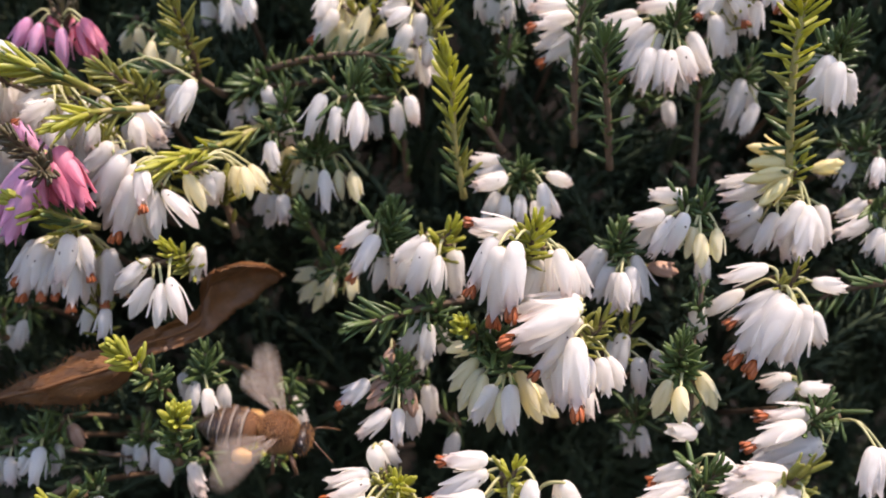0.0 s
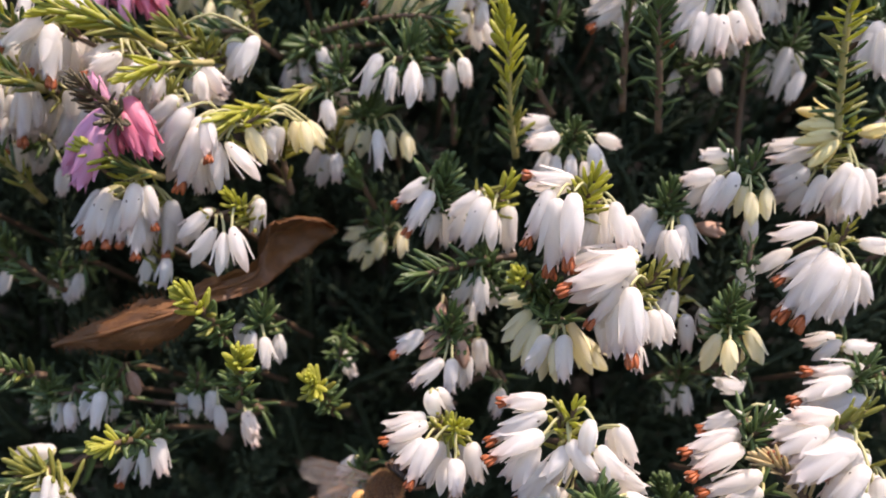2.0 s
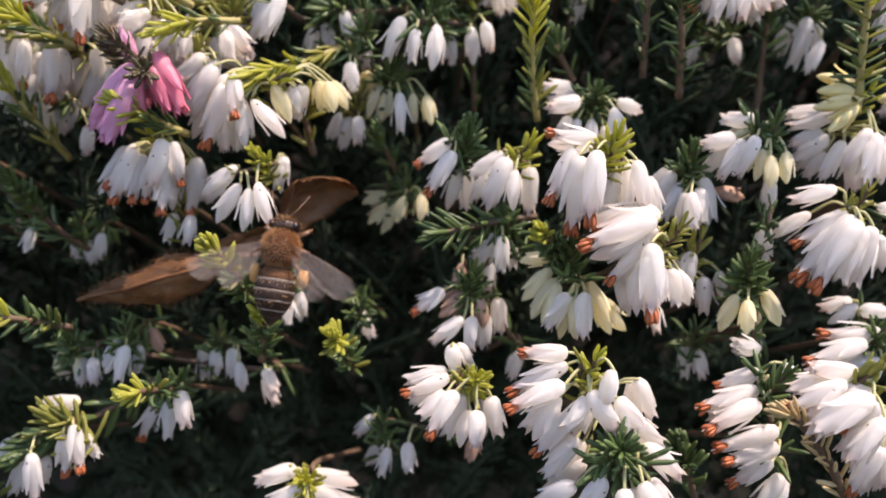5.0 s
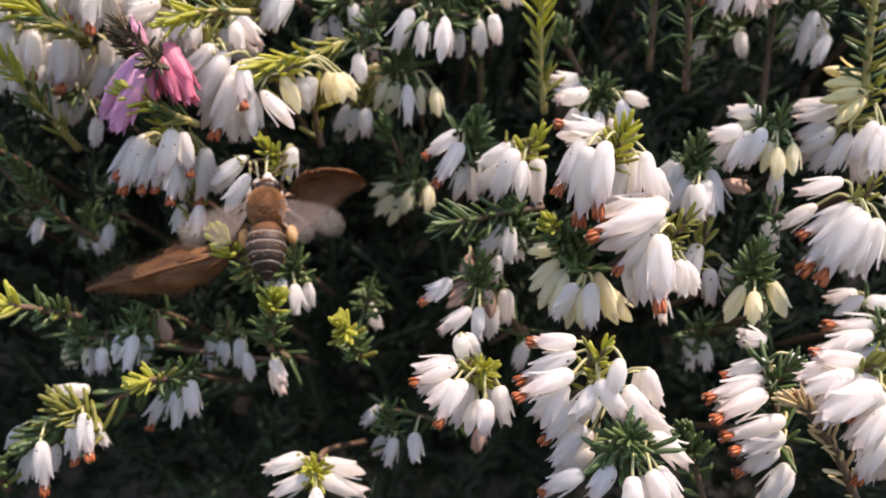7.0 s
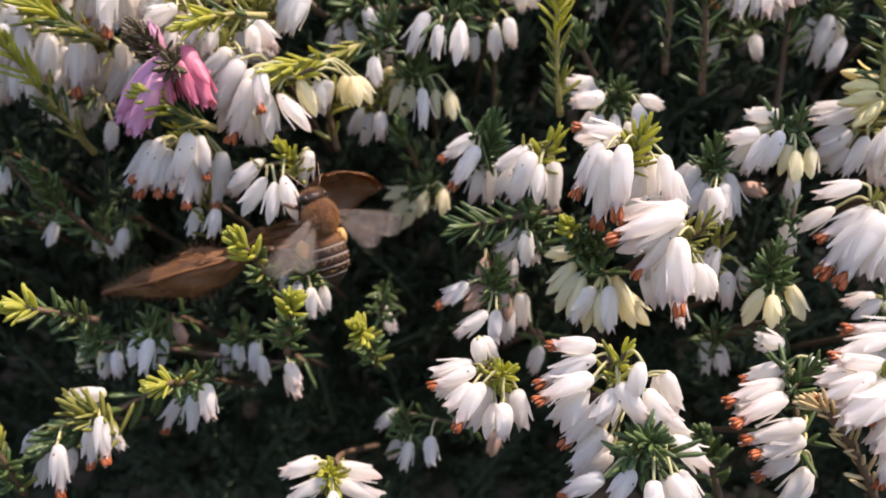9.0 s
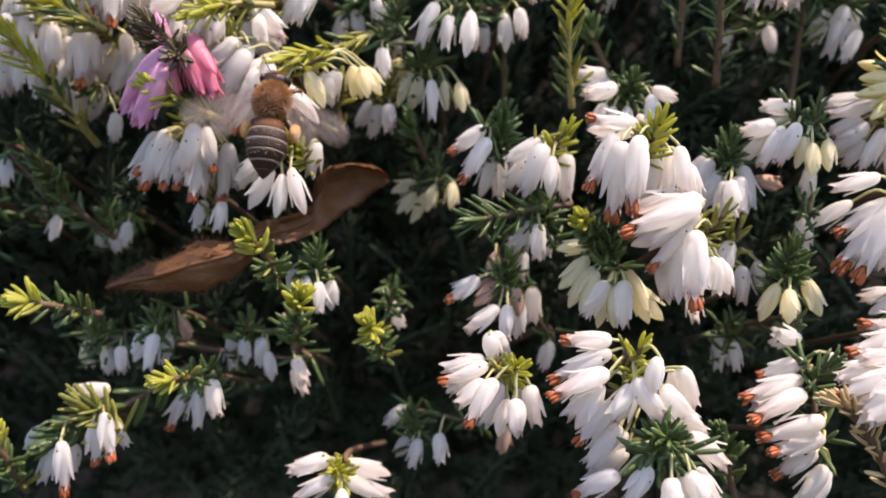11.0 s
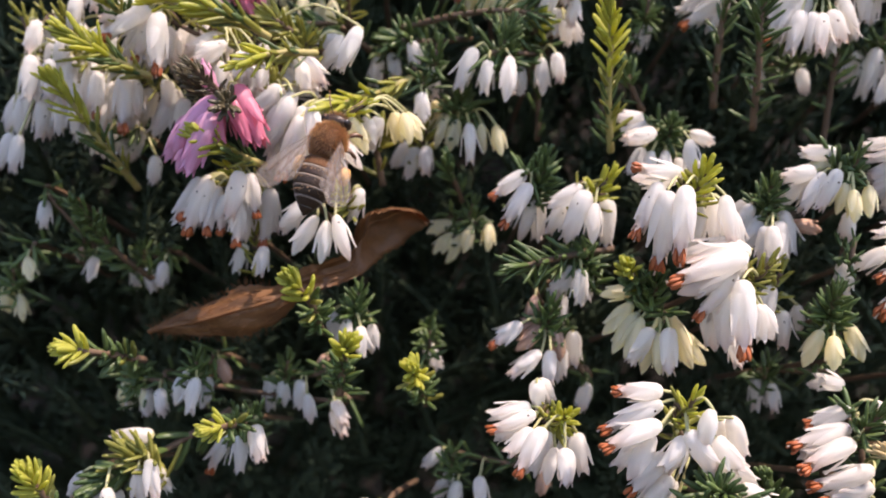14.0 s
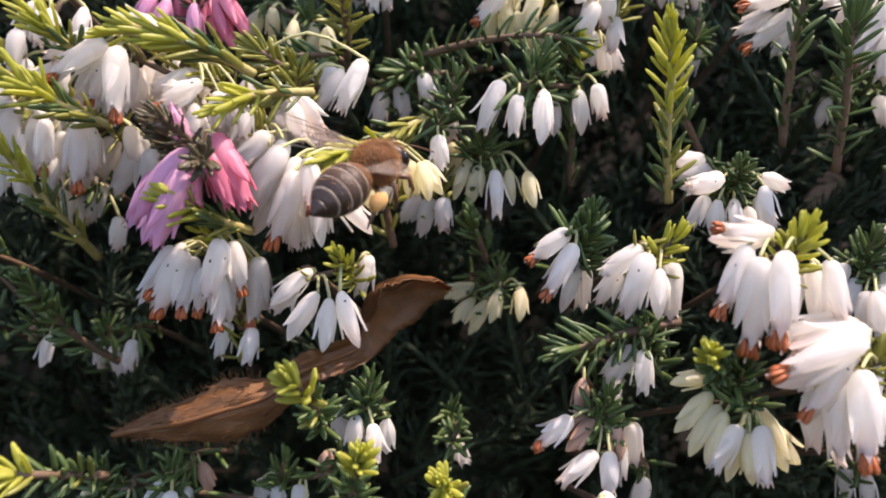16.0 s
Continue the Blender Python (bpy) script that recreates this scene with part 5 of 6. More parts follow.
sprig('shaded white bells behind lit ones', (-3.4, 102.0, 268.3), (.1, -.2, .9), 6, 4.0, 1.2, 'green', [
    ('white', (1.4, 104.3, 257.0), (0.8, 104.3, 253.4)),
    ('white', (-2.7, 102.2, 269.4), (-2.9, 102.1, 266.0)),
    ('tan', (-6.4, 99.7, 269.8), (-6.9, 99.4, 267.3)),
])
sprig('sunlit creamy white bells massed behind leafy twigs', (-43.6, 103.0, 299.4), (-.5, -.4, .5), 6, 4.0, 1.0, 'olive', [
    ('white', (-46.2, 105.9, 299.8), (-51.5, 105.7, 297.4)),
    ('white', (-51.8, 104.9, 301.8), (-52.5, 105.0, 298.1)),
    ('white', (-48.6, 104.2, 301.8), (-49.5, 104.9, 297.7)),
    ('white', (-46.4, 103.7, 301.4), (-47.3, 104.4, 297.4)),
    ('white', (-44.4, 102.9, 298.1), (-45.0, 102.5, 293.7)),
    ('white', (-42.3, 102.8, 297.4), (-42.8, 103.0, 293.0)),
    ('white', (-40.1, 102.2, 296.8), (-40.5, 102.3, 292.7)),
    ('white', (-45.5, 101.4, 296.1), (-45.8, 100.4, 292.5)),
    ('white', (-36.2, 100.8, 297.5), (-35.2, 99.3, 294.3)),
    ('white', (-29.3, 100.5, 301.7), (-31.4, 99.9, 297.1)),
])
shoot('upright_shoot', 'upright yellow-green heather shoot with dense needles', [(2.6, 104.0, 288.1), (1.4, 101.0, 294.5), (1.0, 99.0, 301.1), (0.1, 97.0, 305.4)], 64, 4.2, .75, 'lime')
shoot('upright_shoot', 'upright heather shoot with brown stem', [(20.8, 106.0, 291.4), (19.5, 102.0, 299.1), (18.6, 100.0, 304.3), (18.5, 99.0, 306.7)], 52, 4.4, 0.85, 'green')
shoot('upright_shoot', 'upright sunlit heather shoot with spreading needles', [(40.0, 98.0, 290.1), (39.4, 97.0, 296.0), (38.5, 95.0, 303.5), (38.6, 94.0, 309.4), (38.2, 93.0, 312.7)], 84, 4.2, 1.15, 'lime')
shoot('upright_shoot', 'dim upright heather shoot', [(34.8, 118.0, 288.1), (34.4, 116.0, 298.2), (34.2, 114.0, 305.6)], 40, 4.2, .9, 'green')
shoot('upright_shoot', 'upright heather shoot behind the flowers', [(17.2, 112.0, 293.9), (16.6, 109.0, 304.0), (17.0, 107.0, 310.6), (17.1, 106.0, 313.2)], 46, 4.4, .8, 'green')
shoot('leafy_tip', 'bright lime green heather shoot tip', [(-32.8, 97.0, 265.1), (-32.8, 90.0, 270.2), (-34.4, 86.0, 274.0)], 44, 3.8, .95, 'lime')
shoot('leafy_tip', 'lime green heather shoot tip in sun', [(-29.4, 89.0, 260.0), (-28.7, 87.0, 264.2), (-28.1, 85.0, 267.2)], 40, 3.6, .8, 'lime')
shoot('leafy_tip', 'lime green heather rosette catching the sun', [(-19.7, 98.0, 255.9), (-20.4, 92.0, 260.8), (-20.9, 88.0, 263.5)], 40, 3.4, 1.1, 'lime')
shoot('leafy_tip', 'lime green heather tip pointing outward', [(-41.5, 95.0, 253.8), (-40.7, 84.0, 257.7), (-42.1, 81.0, 258.5)], 34, 3.2, .85, 'lime')
shoot('leafy_tip', 'lime green heather tip on a long twig', [(-53.2, 92.0, 262.3), (-56.5, 86.0, 264.9), (-58.3, 84.0, 265.8)], 40, 3.8, .9, 'lime')
shoot('leafy_tip', 'lime green heather tip among white bells', [(5.4, 91.0, 273.2), (3.4, 88.0, 275.0), (1.8, 85.0, 277.1)], 34, 3.2, .8, 'lime')
shoot('leafy_tip', 'dark green heather twig overhanging white bells', [(-26.0, 118.0, 303.5), (-18.0, 114.0, 305.2), (-11.0, 111.0, 305.8), (-6.0, 109.5, 305.0)], 54, 4.2, 1.0, 'green')
shoot('leafy_tip', 'fresh green heather tip', [(-16.0, 113.0, 280.2), (-17.0, 110.0, 282.9), (-18.1, 108.0, 285.8)], 36, 3.8, .6, 'green')
shoot('leafy_tip', 'small dark green heather shoot', [(7.9, 112.0, 293.2), (5.9, 110.0, 296.2), (4.6, 109.0, 298.7)], 22, 3.8, .7, 'green')
shoot('leafy_tip', 'green heather twig with spreading needles', [(53.4, 96.0, 279.2), (50.5, 98.0, 278.4), (46.9, 100.0, 276.9), (45.4, 101.0, 274.9)], 34, 4.4, 1.0, 'green')
shoot('leafy_tip', 'dark green heather twig with long needles', [(2.4, 97.0, 276.9), (-2.9, 95.0, 276.2), (-6.6, 93.0, 275.6), (-9.4, 92.0, 275.2)], 40, 4.8, .9, 'green')
shoot('leafy_tip', 'yellow-green heather shoot at the sunny flank', [(-57.0, 103.0, 301.1), (-57.6, 100.0, 302.8), (-58.6, 98.0, 304.2), (-60.1, 97.0, 305.9)], 40, 4.6, .5, 'lime')
shoot('leafy_tip', 'long heather shoot lit on its upper needles', [(-59.1, 107.0, 281.1), (-60.3, 102.0, 285.5), (-62.1, 99.0, 289.8), (-63.7, 97.0, 293.2), (-64.4, 96.0, 294.5)], 60, 4.6, .6, 'lime')
shoot('leafy_tip', 'slanting heather shoot with yellow needles', [(-54.4, 100.0, 295.6), (-57.1, 98.0, 297.0), (-59.3, 96.0, 298.6), (-62.2, 95.0, 300.2)], 39, 4.8, .6, 'lime')
shoot('leafy_tip', "dark heather shoot at the shrub's flank", [(-59.5, 112.0, 267.8), (-62.4, 107.0, 272.4), (-64.6, 101.0, 279.4)], 44, 4.4, .9, 'green')
shoot('leafy_tip', 'sunlit yellow-green heather shoot', [(-45.1, 104.0, 301.5), (-48.8, 102.0, 303.6), (-52.0, 100.0, 304.6), (-53.2, 99.0, 304.6)], 15, 4.4, .6, 'lime')
shoot('leafy_tip', 'sunlit heather twig with pale green needles', [(-22.1, 110.0, 297.3), (-26.7, 105.0, 294.8), (-29.8, 100.0, 293.5), (-32.5, 96.0, 292.7)], 60, 5.2, .45, 'lime')
shoot('leafy_tip', 'yellow-green heather shoot over white bells', [(-39.8, 97.0, 285.5), (-42.0, 94.0, 286.8), (-43.8, 92.0, 288.1), (-45.4, 91.0, 289.0)], 48, 4.6, .55, 'lime')
shoot('leafy_tip', 'upright dark green heather shoot', [(-32.3, 114.0, 303.4), (-31.9, 110.0, 306.1), (-31.8, 107.0, 308.3), (-32.2, 105.0, 311.1)], 40, 4.6, .8, 'olive')
shoot('leafy_tip', 'dark green heather twig', [(-29.7, 118.0, 300.5), (-33.8, 114.0, 303.4), (-39.4, 111.0, 303.3)], 34, 4.6, .9, 'green')
shoot('leafy_tip', 'small bright green heather rosette', [(-8.0, 118.0, 301.3), (-7.0, 114.0, 303.4), (-6.1, 112.0, 304.8)], 22, 3.6, 1.1, 'lime')
shoot('leafy_tip', 'dim upright heather shoot', [(-5.2, 122.0, 288.5), (-5.5, 120.0, 294.3), (-5.8, 119.0, 296.6)], 24, 4.0, .5, 'green')
shoot('leafy_tip', 'shaded heather shoot by the withered leaf', [(-26.6, 108.0, 282.5), (-27.3, 106.0, 287.2), (-26.7, 104.0, 289.5)], 30, 4.4, .9, 'olive')
shoot('leafy_tip', 'dark green heather shoot between white bells', [(23.5, 90.0, 241.6), (20.8, 87.0, 248.1), (18.8, 85.0, 253.1)], 40, 4.2, .9, 'green')
shoot('leafy_tip', 'withered tan heather twig', [(34.1, 75.0, 250.1), (29.6, 72.0, 257.4), (25.6, 70.0, 262.1), (24.6, 70.0, 262.8)], 46, 3.6, .5, 'tan')
shoot('leafy_tip', 'lime green heather shoot low in the bush', [(-61.3, 88.0, 241.3), (-61.6, 84.0, 247.6), (-62.9, 82.0, 251.8)], 40, 4.0, 1.0, 'lime')
shoot('leafy_tip', 'long-needled dark heather twig', [(-44.3, 97.0, 254.5), (-51.6, 93.0, 250.4), (-57.8, 88.0, 247.9)], 44, 5.6, .8, 'green')
shoot('leafy_tip', 'dark heather twig above the flowers', [(-15.5, 122.0, 302.9), (-21.2, 118.0, 302.0), (-26.9, 116.0, 302.0)], 40, 4.6, 1.1, 'green')
shoot('leafy_tip', 'glowing yellow-green heather shoot', [(-39.9, 100.0, 300.7), (-42.7, 97.0, 302.4), (-46.1, 95.0, 303.6), (-49.8, 94.0, 304.6)], 40, 5.0, .5, 'lime')
shoot('leafy_tip', 'yellow-green heather shoot lying over white bells', [(-34.0, 99.0, 299.0), (-36.9, 96.0, 298.8), (-39.3, 94.0, 298.3), (-41.2, 92.0, 297.3)], 33, 4.6, .65, 'lime')
shoot('leafy_tip', 'dark maroon-green heather rosette over pink flowers', [(-42.4, 96.0, 293.0), (-42.4, 92.0, 292.8), (-42.1, 88.0, 292.5)], 40, 3.0, 1.1, 'maroon')
shoot('leafy_tip', 'dark maroon-green heather shoot', [(-43.6, 95.0, 292.8), (-44.2, 92.0, 294.3), (-44.9, 90.0, 295.6), (-46.1, 89.0, 296.8)], 34, 2.9, .7, 'maroon')
shoot('leafy_tip', 'olive green heather shoot below pale buds', [(-34.0, 109.0, 299.1), (-36.4, 106.0, 300.8), (-38.4, 104.0, 302.1), (-40.3, 103.0, 303.4)], 40, 4.6, .8, 'olive')


# ---- the withered leaf ----
def build_leaf():
    """Two joined lobes: the first rolled towards the viewer and downy, the second a hollow with a rolled upper rim."""
    upper = [(-54.7, 98.0, 264.5), (-50.3, 97.0, 266.9), (-46.3, 96.0, 268.8), (-41.8, 95.5, 271.0), (-38.4, 95.5, 271.2), (-35.1, 96.5, 273.3), (-32.6, 97.5, 273.9), (-29.5, 98.5, 275.4), (-27.6, 97.0, 279.5), (-25.5, 98.6, 280.7), (-22.1, 101.8, 280.4), (-20.4, 106.0, 278.2)]
    lower = [(-54.5, 98.0, 264.0), (-49.0, 96.0, 264.4), (-44.5, 94.5, 264.8), (-40.5, 93.5, 265.6), (-37.2, 94.0, 267.5), (-34.4, 95.5, 270.2), (-31.8, 97.0, 270.9), (-28.6, 98.5, 272.0), (-26.2, 102.2, 273.4), (-23.6, 104.4, 275.3), (-21.7, 105.6, 276.8), (-20.5, 106.5, 277.5)]
    tops = smooth_line([Vector(p) * MM for p in upper], 7)
    feet = smooth_line([Vector(p) * MM for p in lower], 7)
    spine = [a.lerp(b, 0.5) for a, b in zip(tops, feet)]
    thing = tagged(new("withered_leaf"), "curled dry brown leaf with ragged hairy edge, caught in the heather", "dead leaf")
    base = spine[20].copy()
    thing.location = base
    n, across = len(spine), 19
    d = random.Random(3)
    verts, edge = [], []
    for layer in (0, 1):
        for i, p in enumerate(spine):
            s = i / (n - 1)
            t = (spine[min(i + 1, n - 1)] - spine[max(i - 1, 0)]).normalized()
            up = (tops[i] - feet[i]) * 0.5
            face = up.cross(t).normalized()
            if face.y > 0:
                face = -face
            w = up.length
            roll = min(1.0, max(0.0, (s - 0.42) / 0.14))
            roll = roll * roll * (3 - 2 * roll)
            for k in range(across):
                u = 2 * k / (across - 1) - 1
                bulge = 0.75 * w * (1 - u * u) + 0.00028 * math.sin(s * 40 + u * 3)
                hollow = -0.55 * w * (1 - u * u) + 0.0006 * max(0.0, u - 0.6) / 0.4 + 0.0007 * noise.noise(Vector((s * 14, u * 2.2, 1.7)))
                relief = 0.00016 * noise.noise(Vector((s * 45, u * 6, 8))) + 0.0001 * math.cos(u * 11 + s * 30)
                ragged = 1 + (0.06 * math.sin(i * 2.9) + 0.14 * noise.noise(Vector((s * 22, u, 5)))) * max(0.0, abs(u) - 0.7) / 0.3
                q = p - base + up * (u * ragged) + face * (bulge * (1 - roll) + hollow * roll + relief - 0.0002 * layer)
                verts.append(q)
                if layer == 0 and k in (0, across - 1):
                    edge.append((q, up.normalized() * (1 if k else -1), t))
    faces = []
    m = n * across
    for i in range(n - 1):
        for k in range(across - 1):
            a, b, c, e = i * across + k, i * across + k + 1, (i + 1) * across + k + 1, (i + 1) * across + k
            faces += [(a, b, c, e), (m + a, m + e, m + c, m + b)]
        for k in (0, across - 1):
            a, e = i * across + k, (i + 1) * across + k
            faces.append((a, e, m + e, m + a))
    put("blade", mesh_of("blade", verts, faces, DEAD), thing, label="brown papery leaf blade")
    rib = [verts[i * across + across // 2] + Vector((0, -0.0002, 0)) for i in range(n)]
    put("midrib", mesh_of("midrib", *tube(rib, [0.0003 - 0.0002 * i / n for i in range(n)], 5), DEAD), thing)
    hv, hf = [], []
    for q, out, t in edge[: int(len(edge) * 0.36)]:
        for _ in range(2):
            way = (out + t * d.uniform(-0.8, 0.4) + Vector((0, d.uniform(-0.5, 0.2), 0))).normalized()
            v, f = tube([q + t * d.uniform(-0.0005, 0.0005), q + way * d.uniform(0.0004, 0.0011)], (0.00005, 0.00002), 3)
            hf += [tuple(i + len(hv) for i in g) for g in f]
            hv += v
    for _ in range(260):
        i, k = d.randrange(2, int(n * 0.5)), d.randrange(1, across - 1)
        q = verts[i * across + k]
        t = (spine[i + 1] - spine[i - 1]).normalized()
        way = (t * -1 + Vector((0, -0.35, d.uniform(-0.3, 0.4)))).normalized()
        v, f = tube([q, q + way * d.uniform(0.0006, 0.0016)], (0.00005, 0.00002), 3)
        hf += [tuple(j + len(hv) for j in g) for g in f]
        hv += v
    put("leaf_hairs", mesh_of("leaf_hairs", hv, hf, DEAD), thing, kind="stuff")


build_leaf()

# ---- the honey bee: head to +X, back to +Z, millimetres ----
CHITIN = surface("bee_chitin", (0.012, 0.007, 0.005), (0.036, 0.020, 0.011), 3.0, 0.36, 0.0, 0.4, specular=0.4)
RUST = surface("bee_rust", (0.07, 0.03, 0.014), (0.15, 0.07, 0.03), 3.0, 0.8, 0.0, 0.3, specular=0.15)
BROWN = surface("bee_brown", (0.022, 0.012, 0.007), (0.060, 0.032, 0.017), 3.0, 0.5, 0.0, 0.4, specular=0.35)
AMBER = surface("bee_amber", (0.20, 0.085, 0.03), (0.36, 0.18, 0.07), 3.0, 0.4, 0.12, 0.3)
BAND = surface("bee_band_hair", (0.12, 0.085, 0.06), (0.25, 0.19, 0.13), 9.0, 0.75, 0.1, 0.8, sheen=0.4)
FUZZ = surface("bee_fuzz", (0.48, 0.25, 0.09), (0.70, 0.44, 0.20), 5.0, 0.7, 0.62, spread=0.8, sheen=0.3)
EYE_BLACK = surface("bee_eye", (0.008, 0.005, 0.004), (0.018, 0.011, 0.008), 4.0, 0.32)
POLLEN = surface("pollen_orange", (0.58, 0.28, 0.07), (0.76, 0.45, 0.17), 6.0, 0.8, 0.12, 0.9)
LEGS = surface("bee_leg", (0.05, 0.022, 0.010), (0.15, 0.07, 0.03), 4.0, 0.4)


def wing_material():
    m = surface("bee_wing", (0.50, 0.40, 0.32), (0.72, 0.62, 0.54), 1.5, 0.28, 0.5, 0.3)
    t = m.node_tree
    out = t.nodes["Material Output"]
    inner = out.inputs["Surface"].links[0].from_socket
    clear = t.nodes.new("ShaderNodeBsdfTransparent")
    blend = t.nodes.new("ShaderNodeMixShader")
    blend.inputs["Fac"].default_value = 0.15
    t.links.new(clear.outputs[0], blend.inputs[1])
    t.links.new(inner, blend.inputs[2])
    t.links.new(blend.outputs[0], out.inputs["Surface"])
    return m


WING = wing_material()


def ball(name, centre, size, material, rows=10, sides=14, rough=0.0, seed=0):
    verts, faces = [], []
    for i in range(1, rows):
        v = math.pi * i / rows
        for k in range(sides):
            w = 2 * math.pi * k / sides
            p = Vector((math.cos(v), math.sin(v) * math.cos(w), math.sin(v) * math.sin(w)))
            g = 1 + rough * noise.noise(p * 2.5 + Vector((seed, 0, 0)))
            verts.append((centre[0] + p.x * size[0] * g, centre[1] + p.y * size[1] * g, centre[2] + p.z * size[2] * g))
    for i in range(rows - 2):
        for k in range(sides):
            j = (k + 1) % sides
            faces.append((i * sides + k, (i + 1) * sides + k, (i + 1) * sides + j, i * sides + j))
    faces.append(tuple(range(sides)))
    faces.append(tuple((rows - 2) * sides + k for k in range(sides))[::-1])
    return mesh_of(name, verts, faces, material)


def abdomen_radius(x):
    """Half height of the abdomen from its waist (x = -0.2) to its point (x = -6.2)."""
    s = (-0.2 - x) / 6.0
    return 2.0 * max(0.02, math.sin(math.pi * min(1.0, 0.12 + 0.88 * s)) ** (0.6 + 0.3 * max(0.0, s))) * (1.05 - 0.16 * s)


def ring(name, x0, x1, grow, material, droop=0.35):
    verts, faces = [], []
    rows, sides = 6, 22
    for i in range(rows):
        s = i / (rows - 1)
        x = x0 + (x1 - x0) * s
        r = (abdomen_radius(x) + grow) * (0.97 + 0.05 * math.sin(math.pi * (0.25 + 0.6 * s)))
        for k in range(sides):
            w = 2 * math.pi * k / sides
            verts.append((x, r * math.cos(w), r * 0.88 * math.sin(w) - droop * ((-0.2 - x) / 6.0) ** 2 * 2))
    for i in range(rows - 1):
        for k in range(sides):
            j = (k + 1) % sides
            faces.append((i * sides + k, (i + 1) * sides + k, (i + 1) * sides + j, i * sides + j))
    faces.append(tuple(range(sides)))
    faces.append(tuple((rows - 1) * sides + k for k in range(sides))[::-1])
    return mesh_of(name, verts, faces, material)


def fur(name, places, length, thick, material, seed):
    """Short hairs at places, rows of (point, outward)."""
    d = random.Random(seed)
    verts, faces = [], []
    for p, out in places:
        way = (Vector(out) + Vector((d.uniform(-0.5, 0.2), d.uniform(-0.35, 0.35), d.uniform(-0.35, 0.35)))).normalized()
        size = length * d.uniform(0.6, 1.3)
        v, f = tube([Vector(p), Vector(p) + way * size * 0.6, Vector(p) + way * size], (thick, thick * 0.8, thick * 0.2), 3)
        faces += [tuple(i + len(verts) for i in q) for q in f]
        verts += v
    return mesh_of(name, verts, faces, material)


def wing_mesh(name, length, width, seed):
    """A membrane of real thickness along +Y, hinged at the origin."""
    outline = [(0.0, 0.05, -0.04), (0.15, 0.13, -0.16), (0.35, 0.17, -0.42), (0.6, 0.20, -0.66), (0.8, 0.20, -0.78), (0.92, 0.12, -0.70), (0.98, -0.02, -0.52), (1.0, -0.15, -0.36)]
    verts, faces = [], []
    n = 6
    for layer in (0.012, -0.012):
        for s, front, back in outline:
            for k in range(n):
                u = k / (n - 1)
                x = (front + (back - front) * u) * width
                verts.append((x, s * length, layer + 0.10 * math.sin(s * 3) + 0.05 * math.sin(u * 9 + s * 4)))
    m = len(outline) * n
    for i in range(len(outline) - 1):
        for k in range(n - 1):
            a, b, c, e = i * n + k, i * n + k + 1, (i + 1) * n + k + 1, (i + 1) * n + k
            faces += [(a, b, c, e), (m + a, m + e, m + c, m + b)]
        for k in (0, n - 1):
            a, e = i * n + k, (i + 1) * n + k
            faces.append((a, e, m + e, m + a))
    return mesh_of(name, verts, faces, WING)


VEINS_OF_WING = (((0, 0), (0.35, 0.16), (0.8, 0.2), (0.95, 0.08)), ((0, 0), (0.4, -0.05), (0.85, -0.1)), ((0.02, -0.05), (0.4, -0.25), (0.75, -0.5)), ((0.4, -0.05), (0.55, -0.3), (0.62, -0.6)), ((0.55, 0.18), (0.6, -0.07), (0.72, -0.45)))


def vein_mesh(length, width, pts):
    line = smooth_line([Vector((b * width, a * length, 0.10 * math.sin(a * 3) + 0.02)) for a, b in pts], 4)
    return mesh_of("vein", *tube(line, [0.03] * len(line), 4), LEGS)


